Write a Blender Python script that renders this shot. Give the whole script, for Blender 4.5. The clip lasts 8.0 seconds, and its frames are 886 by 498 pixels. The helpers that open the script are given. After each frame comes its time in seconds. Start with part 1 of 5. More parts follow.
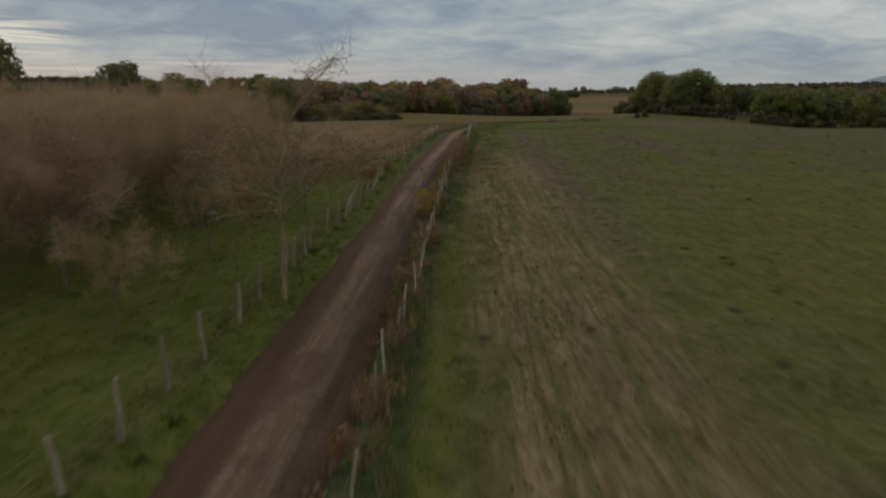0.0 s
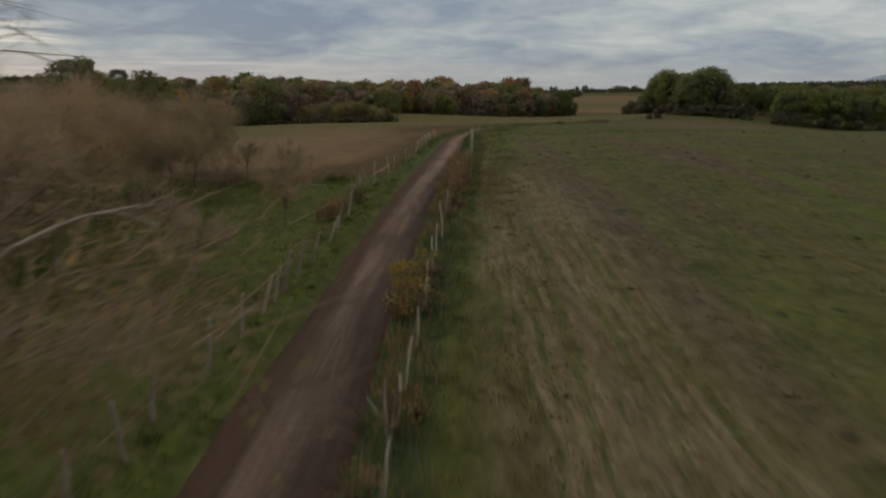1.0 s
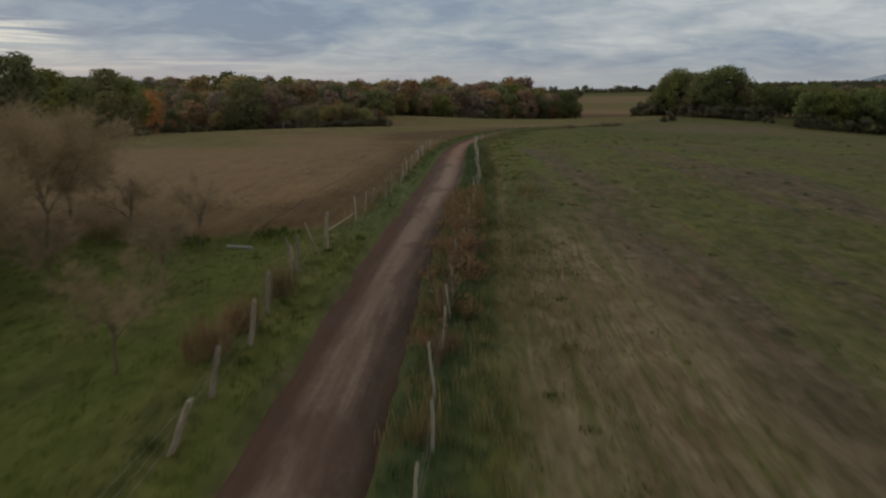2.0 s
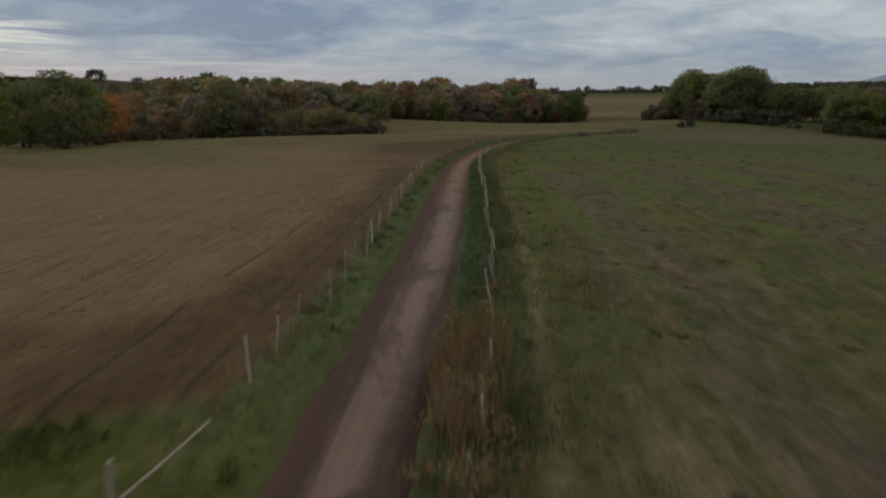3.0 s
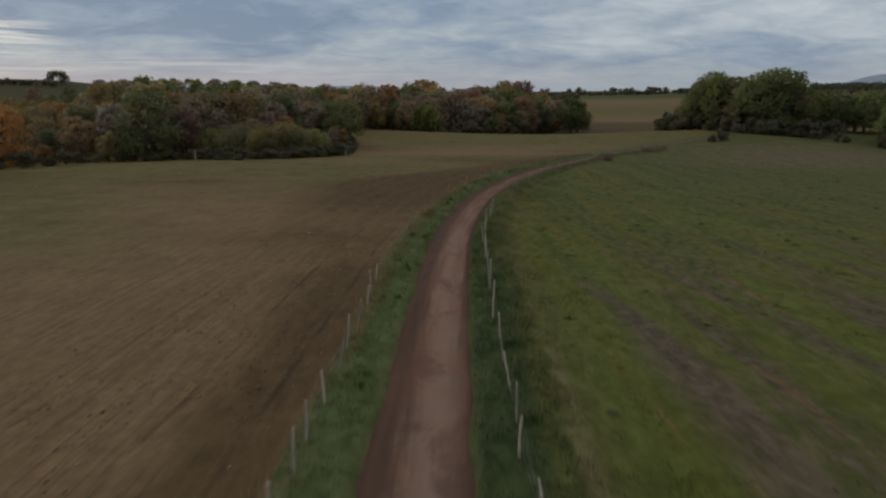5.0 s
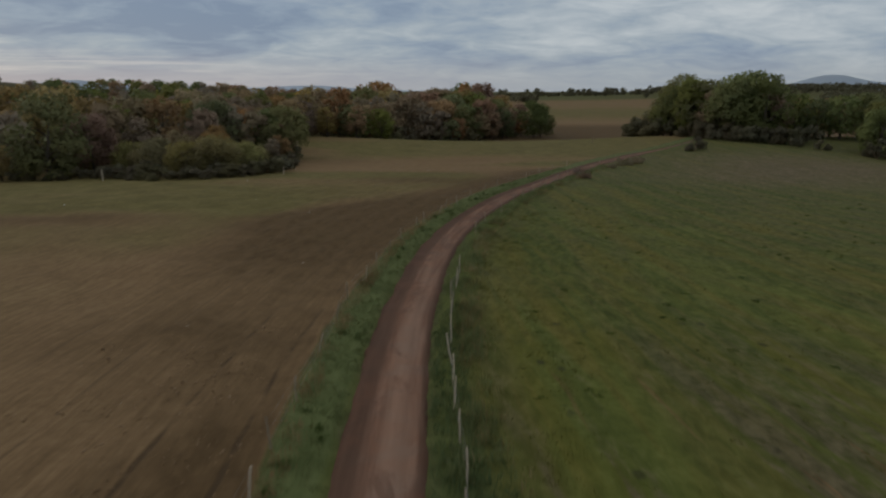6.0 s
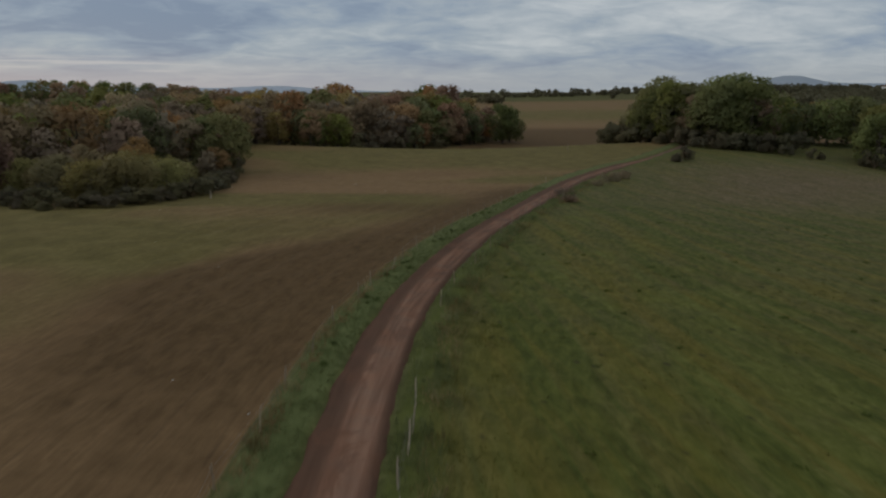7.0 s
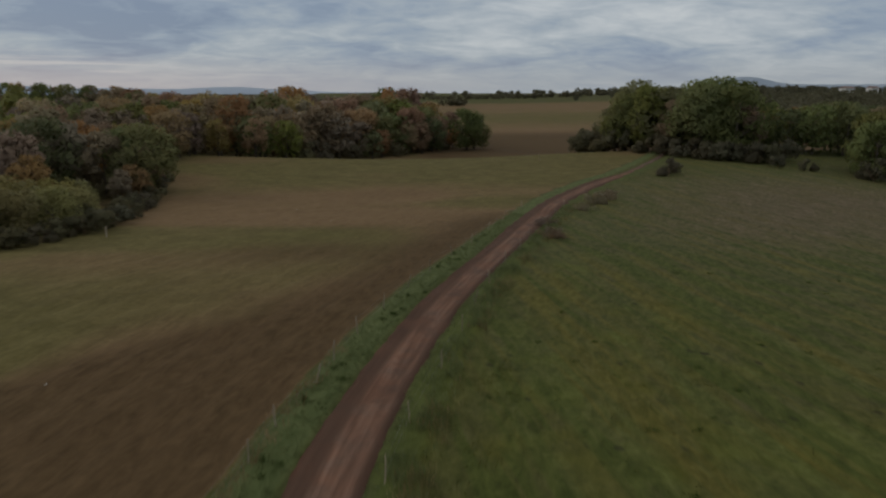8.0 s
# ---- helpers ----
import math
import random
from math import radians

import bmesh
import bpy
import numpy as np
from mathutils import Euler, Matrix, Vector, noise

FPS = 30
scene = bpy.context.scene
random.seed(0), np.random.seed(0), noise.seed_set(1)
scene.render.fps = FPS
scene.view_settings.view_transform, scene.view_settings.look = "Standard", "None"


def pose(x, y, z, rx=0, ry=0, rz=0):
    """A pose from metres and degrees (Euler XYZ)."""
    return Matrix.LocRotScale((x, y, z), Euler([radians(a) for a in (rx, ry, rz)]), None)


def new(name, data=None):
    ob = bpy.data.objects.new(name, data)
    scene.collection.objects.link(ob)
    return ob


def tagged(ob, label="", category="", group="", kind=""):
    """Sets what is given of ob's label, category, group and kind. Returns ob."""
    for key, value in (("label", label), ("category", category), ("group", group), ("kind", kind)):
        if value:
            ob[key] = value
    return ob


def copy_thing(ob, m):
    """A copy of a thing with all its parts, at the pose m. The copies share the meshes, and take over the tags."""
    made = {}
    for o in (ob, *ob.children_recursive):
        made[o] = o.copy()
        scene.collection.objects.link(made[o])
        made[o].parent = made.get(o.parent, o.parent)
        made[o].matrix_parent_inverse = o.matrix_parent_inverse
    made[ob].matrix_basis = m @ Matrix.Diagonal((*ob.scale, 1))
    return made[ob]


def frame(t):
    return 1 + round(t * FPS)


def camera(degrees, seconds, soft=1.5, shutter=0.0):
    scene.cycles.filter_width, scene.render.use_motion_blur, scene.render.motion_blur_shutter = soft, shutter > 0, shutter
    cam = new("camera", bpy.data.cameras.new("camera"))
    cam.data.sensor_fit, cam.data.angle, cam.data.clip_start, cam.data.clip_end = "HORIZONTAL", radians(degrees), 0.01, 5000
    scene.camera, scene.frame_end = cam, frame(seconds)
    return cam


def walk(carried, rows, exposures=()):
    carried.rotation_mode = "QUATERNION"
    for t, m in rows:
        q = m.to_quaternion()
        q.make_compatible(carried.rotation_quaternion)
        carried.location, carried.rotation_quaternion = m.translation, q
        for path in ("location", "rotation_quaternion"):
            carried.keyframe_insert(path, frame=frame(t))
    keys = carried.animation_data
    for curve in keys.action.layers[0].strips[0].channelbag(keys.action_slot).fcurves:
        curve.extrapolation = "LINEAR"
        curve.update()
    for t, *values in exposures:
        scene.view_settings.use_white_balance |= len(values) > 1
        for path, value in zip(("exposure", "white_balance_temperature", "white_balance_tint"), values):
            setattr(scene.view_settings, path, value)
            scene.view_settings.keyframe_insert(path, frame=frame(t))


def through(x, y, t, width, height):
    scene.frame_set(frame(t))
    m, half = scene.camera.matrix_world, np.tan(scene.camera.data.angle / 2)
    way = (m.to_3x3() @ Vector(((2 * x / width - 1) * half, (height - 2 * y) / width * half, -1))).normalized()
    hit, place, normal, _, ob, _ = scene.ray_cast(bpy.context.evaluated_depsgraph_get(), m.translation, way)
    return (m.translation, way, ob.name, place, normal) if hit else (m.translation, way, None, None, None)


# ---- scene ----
from mathutils import kdtree

cam = camera(64.0, 8.0, soft=2.3, shutter=0.32)

# seconds, x, y, z, yaw, pitch, roll
PATH = [
    (0.0, 0.00, 0.00, 6.00, 0.17, -12.69, 0.04),
    (0.5, 0.04, 7.20, 5.99, 0.17, -12.72, 0.00),
    (1.0, 0.13, 14.58, 5.97, 0.14, -12.74, -0.02),
    (1.5, 0.22, 22.28, 5.97, 0.12, -12.75, -0.03),
    (2.0, 0.20, 30.13, 6.13, -0.00, -12.75, -0.04),
    (2.5, 0.25, 37.90, 6.36, -0.13, -12.75, -0.04),
    (3.0, 0.52, 45.66, 6.65, -0.02, -12.73, -0.03),
    (3.5, 0.67, 53.28, 6.97, -0.02, -12.71, -0.04),
    (4.0, 0.83, 60.85, 7.32, -0.01, -12.70, -0.09),
    (4.5, 0.98, 68.53, 7.63, -0.27, -12.69, -0.09),
    (5.0, 1.16, 76.06, 8.00, -0.99, -12.69, -0.05),
    (5.5, 1.41, 83.38, 8.50, -2.53, -12.70, -0.02),
    (6.0, 2.03, 90.61, 8.89, -4.35, -12.70, -0.01),
    (6.5, 2.87, 97.85, 9.24, -5.84, -12.69, -0.02),
    (7.0, 3.89, 105.25, 9.61, -7.09, -12.68, -0.01),
    (7.5, 5.01, 112.68, 10.00, -8.58, -12.66, 0.00),
    (8.0, 6.33, 120.00, 10.38, -10.10, -12.61, -0.01),
]
walk(cam, [(t, pose(x, y, z, 90 + pitch, 0, yaw) @ pose(0, 0, 0, 0, 0, roll)) for t, x, y, z, yaw, pitch, roll in PATH],
     exposures=[(0.0, 0.1, 6900, 7), (1.5, 0.1, 6750, 8), (4.0, 0.08, 6150, 9.5), (6.0, 0.06, 6300, 8), (8.0, 0.05, 6400, 9)])



# ---------------------------------------------------------------- node helpers
class Nodes:
    """Short writing of shader nodes."""

    def __init__(self, tree):
        self.tree = tree
        tree.nodes.clear()

    def node(self, kind, **sets):
        n = self.tree.nodes.new(kind)
        for key, value in sets.items():
            setattr(n, key, value)
        return n

    def link(self, a, b):
        self.tree.links.new(a, b)

    def put(self, socket, value):
        if isinstance(value, bpy.types.NodeSocket):
            self.link(value, socket)
        elif isinstance(value, (tuple, list)) and len(value) == 3 and len(socket.default_value) == 4:
            socket.default_value = (*value, 1)
        else:
            socket.default_value = value

    def math(self, op, a, b=0.0, c=0.0, clamp=False):
        n = self.node("ShaderNodeMath", operation=op, use_clamp=clamp)
        for s, v in zip(n.inputs, (a, b, c)):
            self.put(s, v)
        return n.outputs[0]

    def mix(self, f, a, b, blend="MIX"):
        n = self.node("ShaderNodeMix", data_type="RGBA", blend_type=blend)
        n.clamp_factor = True
        self.put(n.inputs[0], f)
        self.put(n.inputs[6], a)
        self.put(n.inputs[7], b)
        return n.outputs[2]

    def ramp(self, f, *stops):
        n = self.node("ShaderNodeValToRGB")
        while len(n.color_ramp.elements) < len(stops):
            n.color_ramp.elements.new(0.5)
        for e, (p, c) in zip(n.color_ramp.elements, stops):
            e.position, e.color = p, (*c, 1) if isinstance(c, (tuple, list)) else (c, c, c, 1)
        self.put(n.inputs[0], f)
        return n.outputs[0]

    def span(self, v, a, b, c=0.0, d=1.0, smooth=False):
        n = self.node("ShaderNodeMapRange")
        n.interpolation_type = "SMOOTHSTEP" if smooth else "LINEAR"
        for s, x in zip(n.inputs, (v, a, b, c, d)):
            self.put(s, x)
        return n.outputs[0]

    def noise(self, vector, scale, detail=4.0, rough=0.55, warp=0.0, out=0):
        n = self.node("ShaderNodeTexNoise")
        self.put(n.inputs["Vector"], vector)
        for key, v in (("Scale", scale), ("Detail", detail), ("Roughness", rough), ("Distortion", warp)):
            n.inputs[key].default_value = v
        return n.outputs[out]

    def scaled(self, vector, x, y, z, shift=(0, 0, 0)):
        n = self.node("ShaderNodeMapping")
        self.put(n.inputs[0], vector)
        n.inputs["Scale"].default_value = (x, y, z)
        n.inputs["Location"].default_value = shift
        return n.outputs[0]

    def bump(self, height, strength=0.5, distance=0.05, normal=None):
        n = self.node("ShaderNodeBump")
        n.inputs["Strength"].default_value = strength
        n.inputs["Distance"].default_value = distance
        self.put(n.inputs["Height"], height)
        if normal is not None:
            self.put(n.inputs["Normal"], normal)
        return n.outputs[0]

    def surface(self, color, rough=0.9, normal=None, spec=0.2, metal=0.0, through=None, fuzz=0.0):
        n = self.node("ShaderNodeBsdfPrincipled")
        self.put(n.inputs["Base Color"], color)
        self.put(n.inputs["Roughness"], rough)
        self.put(n.inputs["Metallic"], metal)
        n.inputs["Specular IOR Level"].default_value = spec
        if fuzz:
            n.inputs["Sheen Weight"].default_value = fuzz
            n.inputs["Sheen Roughness"].default_value = 0.5
            n.inputs["Sheen Tint"].default_value = (0.9, 0.8, 0.4, 1)
        if normal is not None:
            self.put(n.inputs["Normal"], normal)
        out = self.node("ShaderNodeOutputMaterial")
        if through is None:
            self.link(n.outputs[0], out.inputs[0])
        else:
            t = self.node("ShaderNodeBsdfTranslucent")
            self.put(t.inputs[0], color)
            m = self.node("ShaderNodeMixShader")
            m.inputs[0].default_value = through
            self.link(n.outputs[0], m.inputs[1])
            self.link(t.outputs[0], m.inputs[2])
            self.link(m.outputs[0], out.inputs[0])


def material(name):
    m = bpy.data.materials.new(name)
    m.use_nodes = True
    return m, Nodes(m.node_tree)


# ---------------------------------------------------------------- sky and sun
SUN_AZIMUTH = 62.0      # degrees to the left of +y
SUN_HEIGHT = 9.0

world = bpy.data.worlds.new("world")
scene.world = world
world.use_nodes = True
W = Nodes(world.node_tree)
sky = W.node("ShaderNodeTexSky", sky_type="NISHITA", sun_disc=False)
sky.sun_elevation, sky.sun_rotation = radians(SUN_HEIGHT), radians(-SUN_AZIMUTH)
way = W.node("ShaderNodeTexCoord").outputs["Generated"]
sep = W.node("ShaderNodeSeparateXYZ")
W.link(way, sep.inputs[0])
dx, dy, dz = sep.outputs
azimuth = W.math("ARCTAN2", dx, dy)
height = W.math("MAXIMUM", dz, 0.0)
flat = W.node("ShaderNodeCombineXYZ")
W.put(flat.inputs[0], azimuth)
W.put(flat.inputs[1], height)
layers = flat.outputs[0]
# a low deck of stratocumulus: flat layers, seen ever more edge-on towards the horizon
depth_of = W.math("ADD", height, 0.17)
plane = W.node("ShaderNodeCombineXYZ")
W.put(plane.inputs[0], W.math("DIVIDE", dx, depth_of))
W.put(plane.inputs[1], W.math("DIVIDE", dy, depth_of))
plane = plane.outputs[0]
deck = W.noise(W.scaled(plane, 0.8, 0.95, 1.0, (2.35, 4.1, 0.0)), 1.0, 4.0, 0.5, 0.5)
fine = W.noise(W.scaled(plane, 2.5, 2.8, 1.0, (7.3, 1.0, 0.0)), 1.0, 5.0, 0.54, 0.8)
wisps = W.noise(W.scaled(plane, 7.0, 7.5, 1.0, (5.1, 0.3, 0.0)), 1.0, 4.0, 0.6, 1.0)
mass = W.math("ADD", W.math("ADD", W.math("MULTIPLY", deck, 0.52), W.math("MULTIPLY", fine, 0.36)), W.math("MULTIPLY", wisps, 0.12))
mass = W.math("ADD", mass, W.span(azimuth, -0.6, 0.6, -0.060, 0.050))
cloud = W.ramp(mass, (0.38, (0.185, 0.236, 0.335)), (0.46, (0.250, 0.305, 0.392)), (0.54, (0.335, 0.380, 0.435)), (0.68, (0.51, 0.535, 0.560)))
# a paler, faintly pink veil low over the land, and a few breaks on the sunset side
veil = W.span(height, 0.0, 0.055, 1.0, 0.0, True)
cloud = W.mix(W.math("MULTIPLY", veil, 0.72), cloud, W.mix(W.span(azimuth, -0.25, 0.3), (0.44, 0.405, 0.415), (0.34, 0.365, 0.39)))
streak = W.noise(W.scaled(layers, 5.0, 105.0, 1.0, (0.6, 0.2, 0.0)), 1.0, 5.0, 0.6, 0.9)
thread = W.noise(W.scaled(layers, 3.2, 150.0, 1.0, (1.7, 0.9, 0.0)), 1.0, 4.0, 0.55, 0.6)
west = W.span(azimuth, -0.44, -0.52, 0.0, 1.0, True)
low = W.math("MULTIPLY", W.span(height, 0.034, 0.045, 0.0, 1.0, True), W.span(height, 0.088, 0.070, 0.0, 1.0, True))
gap = W.math("MULTIPLY", W.math("MULTIPLY", W.span(streak, 0.46, 0.58, 0.0, 1.0, True), west), low)
cloud = W.mix(W.math("MULTIPLY", gap, 0.65), cloud, (0.80, 0.76, 0.68))
lower = W.math("MULTIPLY", W.span(height, 0.012, 0.022, 0.0, 1.0, True), W.span(height, 0.052, 0.034, 0.0, 1.0, True))
glow = W.math("MULTIPLY", W.math("MULTIPLY", W.span(thread, 0.50, 0.62, 0.0, 1.0, True), W.span(azimuth, 0.12, -0.35, 0.0, 1.0, True)), lower)
cloud = W.mix(W.math("MULTIPLY", glow, 0.42), cloud, (0.62, 0.58, 0.56))
# the deck is thinner and brighter overhead
crown_of_sky = W.span(height, 0.14, 0.85, 0.0, 1.0, True)
cloud = W.mix(crown_of_sky, cloud, (0.50, 0.52, 0.53))
clear = W.node("ShaderNodeVectorMath", operation="SCALE")
W.link(sky.outputs[0], clear.inputs[0])
clear.inputs["Scale"].default_value = 0.10
above = W.mix(0.9, clear.outputs[0], cloud)
back = W.node("ShaderNodeBackground")
W.put(back.inputs[0], above)
back.inputs[1].default_value = 1.0
W.link(back.outputs[0], W.node("ShaderNodeOutputWorld").inputs[0])

sun_data = bpy.data.lights.new("sun", "SUN")
sun_data.energy, sun_data.angle, sun_data.color = 0.6, radians(25), (1.0, 0.9, 0.8)
sun = new("sun", sun_data)
sun.matrix_world = pose(0, 0, 60, 90 - SUN_HEIGHT - 16, 0, SUN_AZIMUTH + 180)


# ---------------------------------------------------------------- shape of the land
# heights of broad swells, 32 m wide, on a net of six by eight, over a base of -3.5 m
NET_X = (-90, -45, -8, 30, 75, 120)
NET_Y = (-30, 15, 55, 95, 135, 175, 215, 255)
SWELLS = (
    (0.86, 1.52, 1.48, 1.64, 1.54, 0.33),
    (0.44, 0.45, 0.53, 0.30, 0.62, 0.83),
    (0.87, 1.07, 0.73, 2.43, 0.04, 1.74),
    (1.10, 1.48, -0.20, 3.06, -0.21, 1.12),
    (-0.58, 0.88, -0.23, 0.01, 1.52, 1.67),
    (-0.74, 0.82, 2.32, 0.36, -0.96, -0.50),
    (0.21, -1.33, -1.81, 0.53, 1.33, -3.18),
    (0.30, 1.17, 1.60, -1.49, 1.23, 0.84),
)


def step(v, a, b):
    u = np.clip((np.asarray(v, float) - a) / (np.asarray(b, float) - a), 0, 1)
    return u * u * (3 - 2 * u)


def hill(x, y, cx, cy, wx, wy):
    return np.exp(-((x - cx) / wx) ** 2 - ((y - cy) / wy) ** 2)


def land(x, y):
    """Height of the ground."""
    x, y = np.asarray(x, float), np.asarray(y, float)
    z = np.full(np.broadcast(x, y).shape, -3.5)
    for cy, row in zip(NET_Y, SWELLS):
        for cx, high in zip(NET_X, row):
            z = z + high * np.exp(-((x - cx) ** 2 + (y - cy) ** 2) / (2 * 32.0 ** 2))
    # hollow behind the crest, then slopes that rise again far off
    z = z - 3.6 * step(y, 262, 305) * step(x, -40, 0) * step(x, 420, 150)
    z = z - 1.2 * step(y, 205, 260) * step(x, -18, -50)
    z = z + 7.5 * step(y, 360, 900) * step(x, -40, 60) * step(x, 900, 300)
    z = z + 17.0 * hill(x, y, -290, 585, 130, 130) + 10 * hill(x, y, -520, 700, 260, 200)
    z = z + 4.0 * hill(x, y, -105, 490, 90, 60) + 1.5 * hill(x, y, -30, 385, 60, 50)
    z = z + 9.0 * hill(x, y, 640, 1000, 230, 260)
    return z - 5.0 * step(y, 1500, 3000)


# ---------------------------------------------------------------- line of the farm track
LINE = ((-8.0, -160), (-6.6, -90), (-4.6, -40), (-3.5, 0), (-3.05, 16), (-2.55, 30), (-2.05, 40), (-1.4, 52), (-0.6, 62), (0.15, 73), (0.7, 85),
        (1.5, 103), (2.4, 117), (3.7, 127), (5.6, 137), (8.5, 146.5), (13.3, 158.5), (20.1, 172.3), (27.3, 187), (35.0, 201.5), (45.6, 216.5),
        (59.0, 232), (80, 262), (98, 300), (120, 360))


def smooth_line(points, pace=0.5):
    p = np.array(points, float)
    p = np.vstack([2 * p[0] - p[1], p, 2 * p[-1] - p[-2]])
    out = []
    for a, b, c, d in zip(p, p[1:], p[2:], p[3:]):
        n = max(2, int(np.linalg.norm(c - b) / pace))
        u = np.linspace(0, 1, n, endpoint=False)[:, None]
        out.append(0.5 * (2 * b + (c - a) * u + (2 * a - 5 * b + 4 * c - d) * u ** 2 + (3 * b - a - 3 * c + d) * u ** 3))
    return np.vstack(out)


TRACK = smooth_line(LINE)
ALONG = np.r_[0, np.cumsum(np.linalg.norm(np.diff(TRACK, axis=0), axis=1))]
HEADING = np.gradient(TRACK, axis=0)
HEADING /= np.linalg.norm(HEADING, axis=1)[:, None]
SIDE = np.c_[HEADING[:, 1], -HEADING[:, 0]]
TREE = kdtree.KDTree(len(TRACK))
for n, (a, b) in enumerate(TRACK):
    TREE.insert((a, b, 0), n)
TREE.balance()


def lane(x, y):
    """Metres to the right of the track's middle, and metres along it."""
    out = np.empty((len(x), 2))
    for k, (a, b) in enumerate(zip(x, y)):
        n = TREE.find((a, b, 0))[1]
        e = (a - TRACK[n, 0], b - TRACK[n, 1])
        out[k] = e[0] * SIDE[n, 0] + e[1] * SIDE[n, 1], ALONG[n] + e[0] * HEADING[n, 0] + e[1] * HEADING[n, 1]
    return out


def beside(y, d):
    """The place d metres to the right of the track where the track's middle passes y."""
    n = np.searchsorted(TRACK[:, 1], y)
    return TRACK[n] + d * SIDE[n]


def narrow(s):
    """How wide the bare track is, against its full width: grass closes in on it after the dip."""
    return 1 + 0.12 * step(s, 184, 174) - 0.13 * step(s, 184, 194) + 0.06 * step(s, 255, 290) + 0.30 * step(s, 332, 352) - 0.8 * step(s, 390, 404)


# ---------------------------------------------------------------- mesh helpers
def quick_mesh(name, verts, faces, smooth=False):
    """A mesh from arrays whose faces all have the same number of corners."""
    me = bpy.data.meshes.new(name)
    verts, faces = np.asarray(verts, np.float32), np.asarray(faces, np.int32)
    n, k = faces.shape
    me.vertices.add(len(verts))
    me.vertices.foreach_set("co", verts.ravel())
    me.loops.add(n * k)
    me.loops.foreach_set("vertex_index", faces.ravel())
    me.polygons.add(n)
    me.polygons.foreach_set("loop_start", np.arange(0, n * k, k, dtype=np.int32))
    me.update(calc_edges=True)
    if smooth:
        me.polygons.foreach_set("use_smooth", np.ones(n, bool))
    me.validate()
    return me


def solid(name, me, mat, parent=None, label=""):
    if mat and not me.materials:
        me.materials.append(mat)
    ob = new(name, me)
    ob.parent = parent
    return tagged(ob, label)


def part(name, bm, mat, parent, label=""):
    me = bpy.data.meshes.new(name)
    bm.to_mesh(me)
    bm.free()
    return solid(name, me, mat, parent, label)


def joined(pieces):
    """One pair of arrays from several pairs of verts and faces."""
    verts, faces, at = [], [], 0
    for v, f in pieces:
        verts.append(v)
        faces.append(np.asarray(f) + at)
        at += len(v)
    return np.vstack(verts), np.vstack(faces)


def tube(points, radii, sides=5):
    """Quads round a line of points."""
    p, r = np.asarray(points, float), np.asarray(radii, float)
    t = np.gradient(p, axis=0)
    t /= np.linalg.norm(t, axis=1)[:, None] + 1e-9
    ref = np.where(np.abs(t[:, 2:3]) > 0.9, [[1.0, 0, 0]], [[0, 0, 1.0]])
    u = np.cross(t, ref)
    u /= np.linalg.norm(u, axis=1)[:, None] + 1e-9
    w = np.cross(t, u)
    a = np.linspace(0, 2 * np.pi, sides, endpoint=False)
    ring = (p[:, None] + r[:, None, None] * (np.cos(a)[None, :, None] * u[:, None] + np.sin(a)[None, :, None] * w[:, None])).reshape(-1, 3)
    i, j = np.meshgrid(np.arange(len(p) - 1), np.arange(sides), indexing="ij")
    b = i * sides + j
    c = i * sides + (j + 1) % sides
    return ring, np.stack([b, c, c + sides, b + sides], -1).reshape(-1, 4)


# ---------------------------------------------------------------- the ground sheet
def axis_lines(fine_a, fine_b, fine, mid_a, mid_b, mid, end_a, end_b):
    lines = list(np.arange(fine_a, fine_b + fine / 2, fine))
    lines += list(np.arange(fine_b + mid, mid_b, mid)) + list(np.arange(mid_a, fine_a - mid / 2, mid))
    pace, v = mid, mid_b
    while v < end_b:
        lines.append(v)
        pace *= 1.13
        v += pace
    pace, v = mid, mid_a - mid
    while v > end_a:
        lines.append(v)
        pace *= 1.13
        v -= pace
    return np.unique(np.round(lines + [end_a, end_b], 3))


gx = axis_lines(-9, 24, 0.4, -110, 130, 1.6, -4700, 4700)
gy = axis_lines(4, 175, 0.7, -40, 290, 1.6, -900, 4700)
mx, my = np.meshgrid(gx, gy)
px, py = mx.ravel(), my.ravel()
near = (np.abs(px) < 170) & (py > -160) & (py < 350)
dd, ss = np.full(len(px), 200.0), py.copy() + 160
dd[near], ss[near] = lane(px[near], py[near]).T
dd[~near] = np.where(px[~near] < 0, -200, 200)


def furrow_height(d, y):
    return 0.055 * np.sin(d * 2 * np.pi / 1.9) * step(d, -3.4, -4.6)


pz = land(px, py)
rough = np.array([noise.noise((a * 0.35, b * 0.35, 0.0)) for a, b in zip(px, py)]) * near
pz = pz + rough * 0.07
edge_of_field = 58.2 + 0.43 * np.clip(px + 5, -4, 0) - 0.33 * np.minimum(px + 9, 0)
edge_west = -2.55 - 0.35 * step(py, 100, 118)
tilled = step(py - edge_of_field, -0.5, 0.9) * step(dd, edge_west, edge_west - 0.5) * step(px, -150, -135)
far_tilled = step(py, 296, 306) * step(px, 25, 45) * step(px, 330, 260) * step(py, 800, 700)
tilled = np.maximum(tilled, far_tilled)
pz = pz + tilled * furrow_height(dd, py) + 0.25 * tilled * step(dd, -3.2, -6.0) * step(py, 130, 100)
# the track lies in a shallow trough between low banks
pz = pz - 0.17 * step(np.abs(dd) / narrow(ss), 1.75, 1.2) + 0.10 * np.exp(-((np.abs(dd) - 2.5) / 0.6) ** 2)
# ditch along the end of the paddock
pz = pz - 0.5 * np.exp(-((py - edge_of_field + 1.0) / 0.8) ** 2) * step(dd, -3.2, -4.5) * step(px, -60, -40)

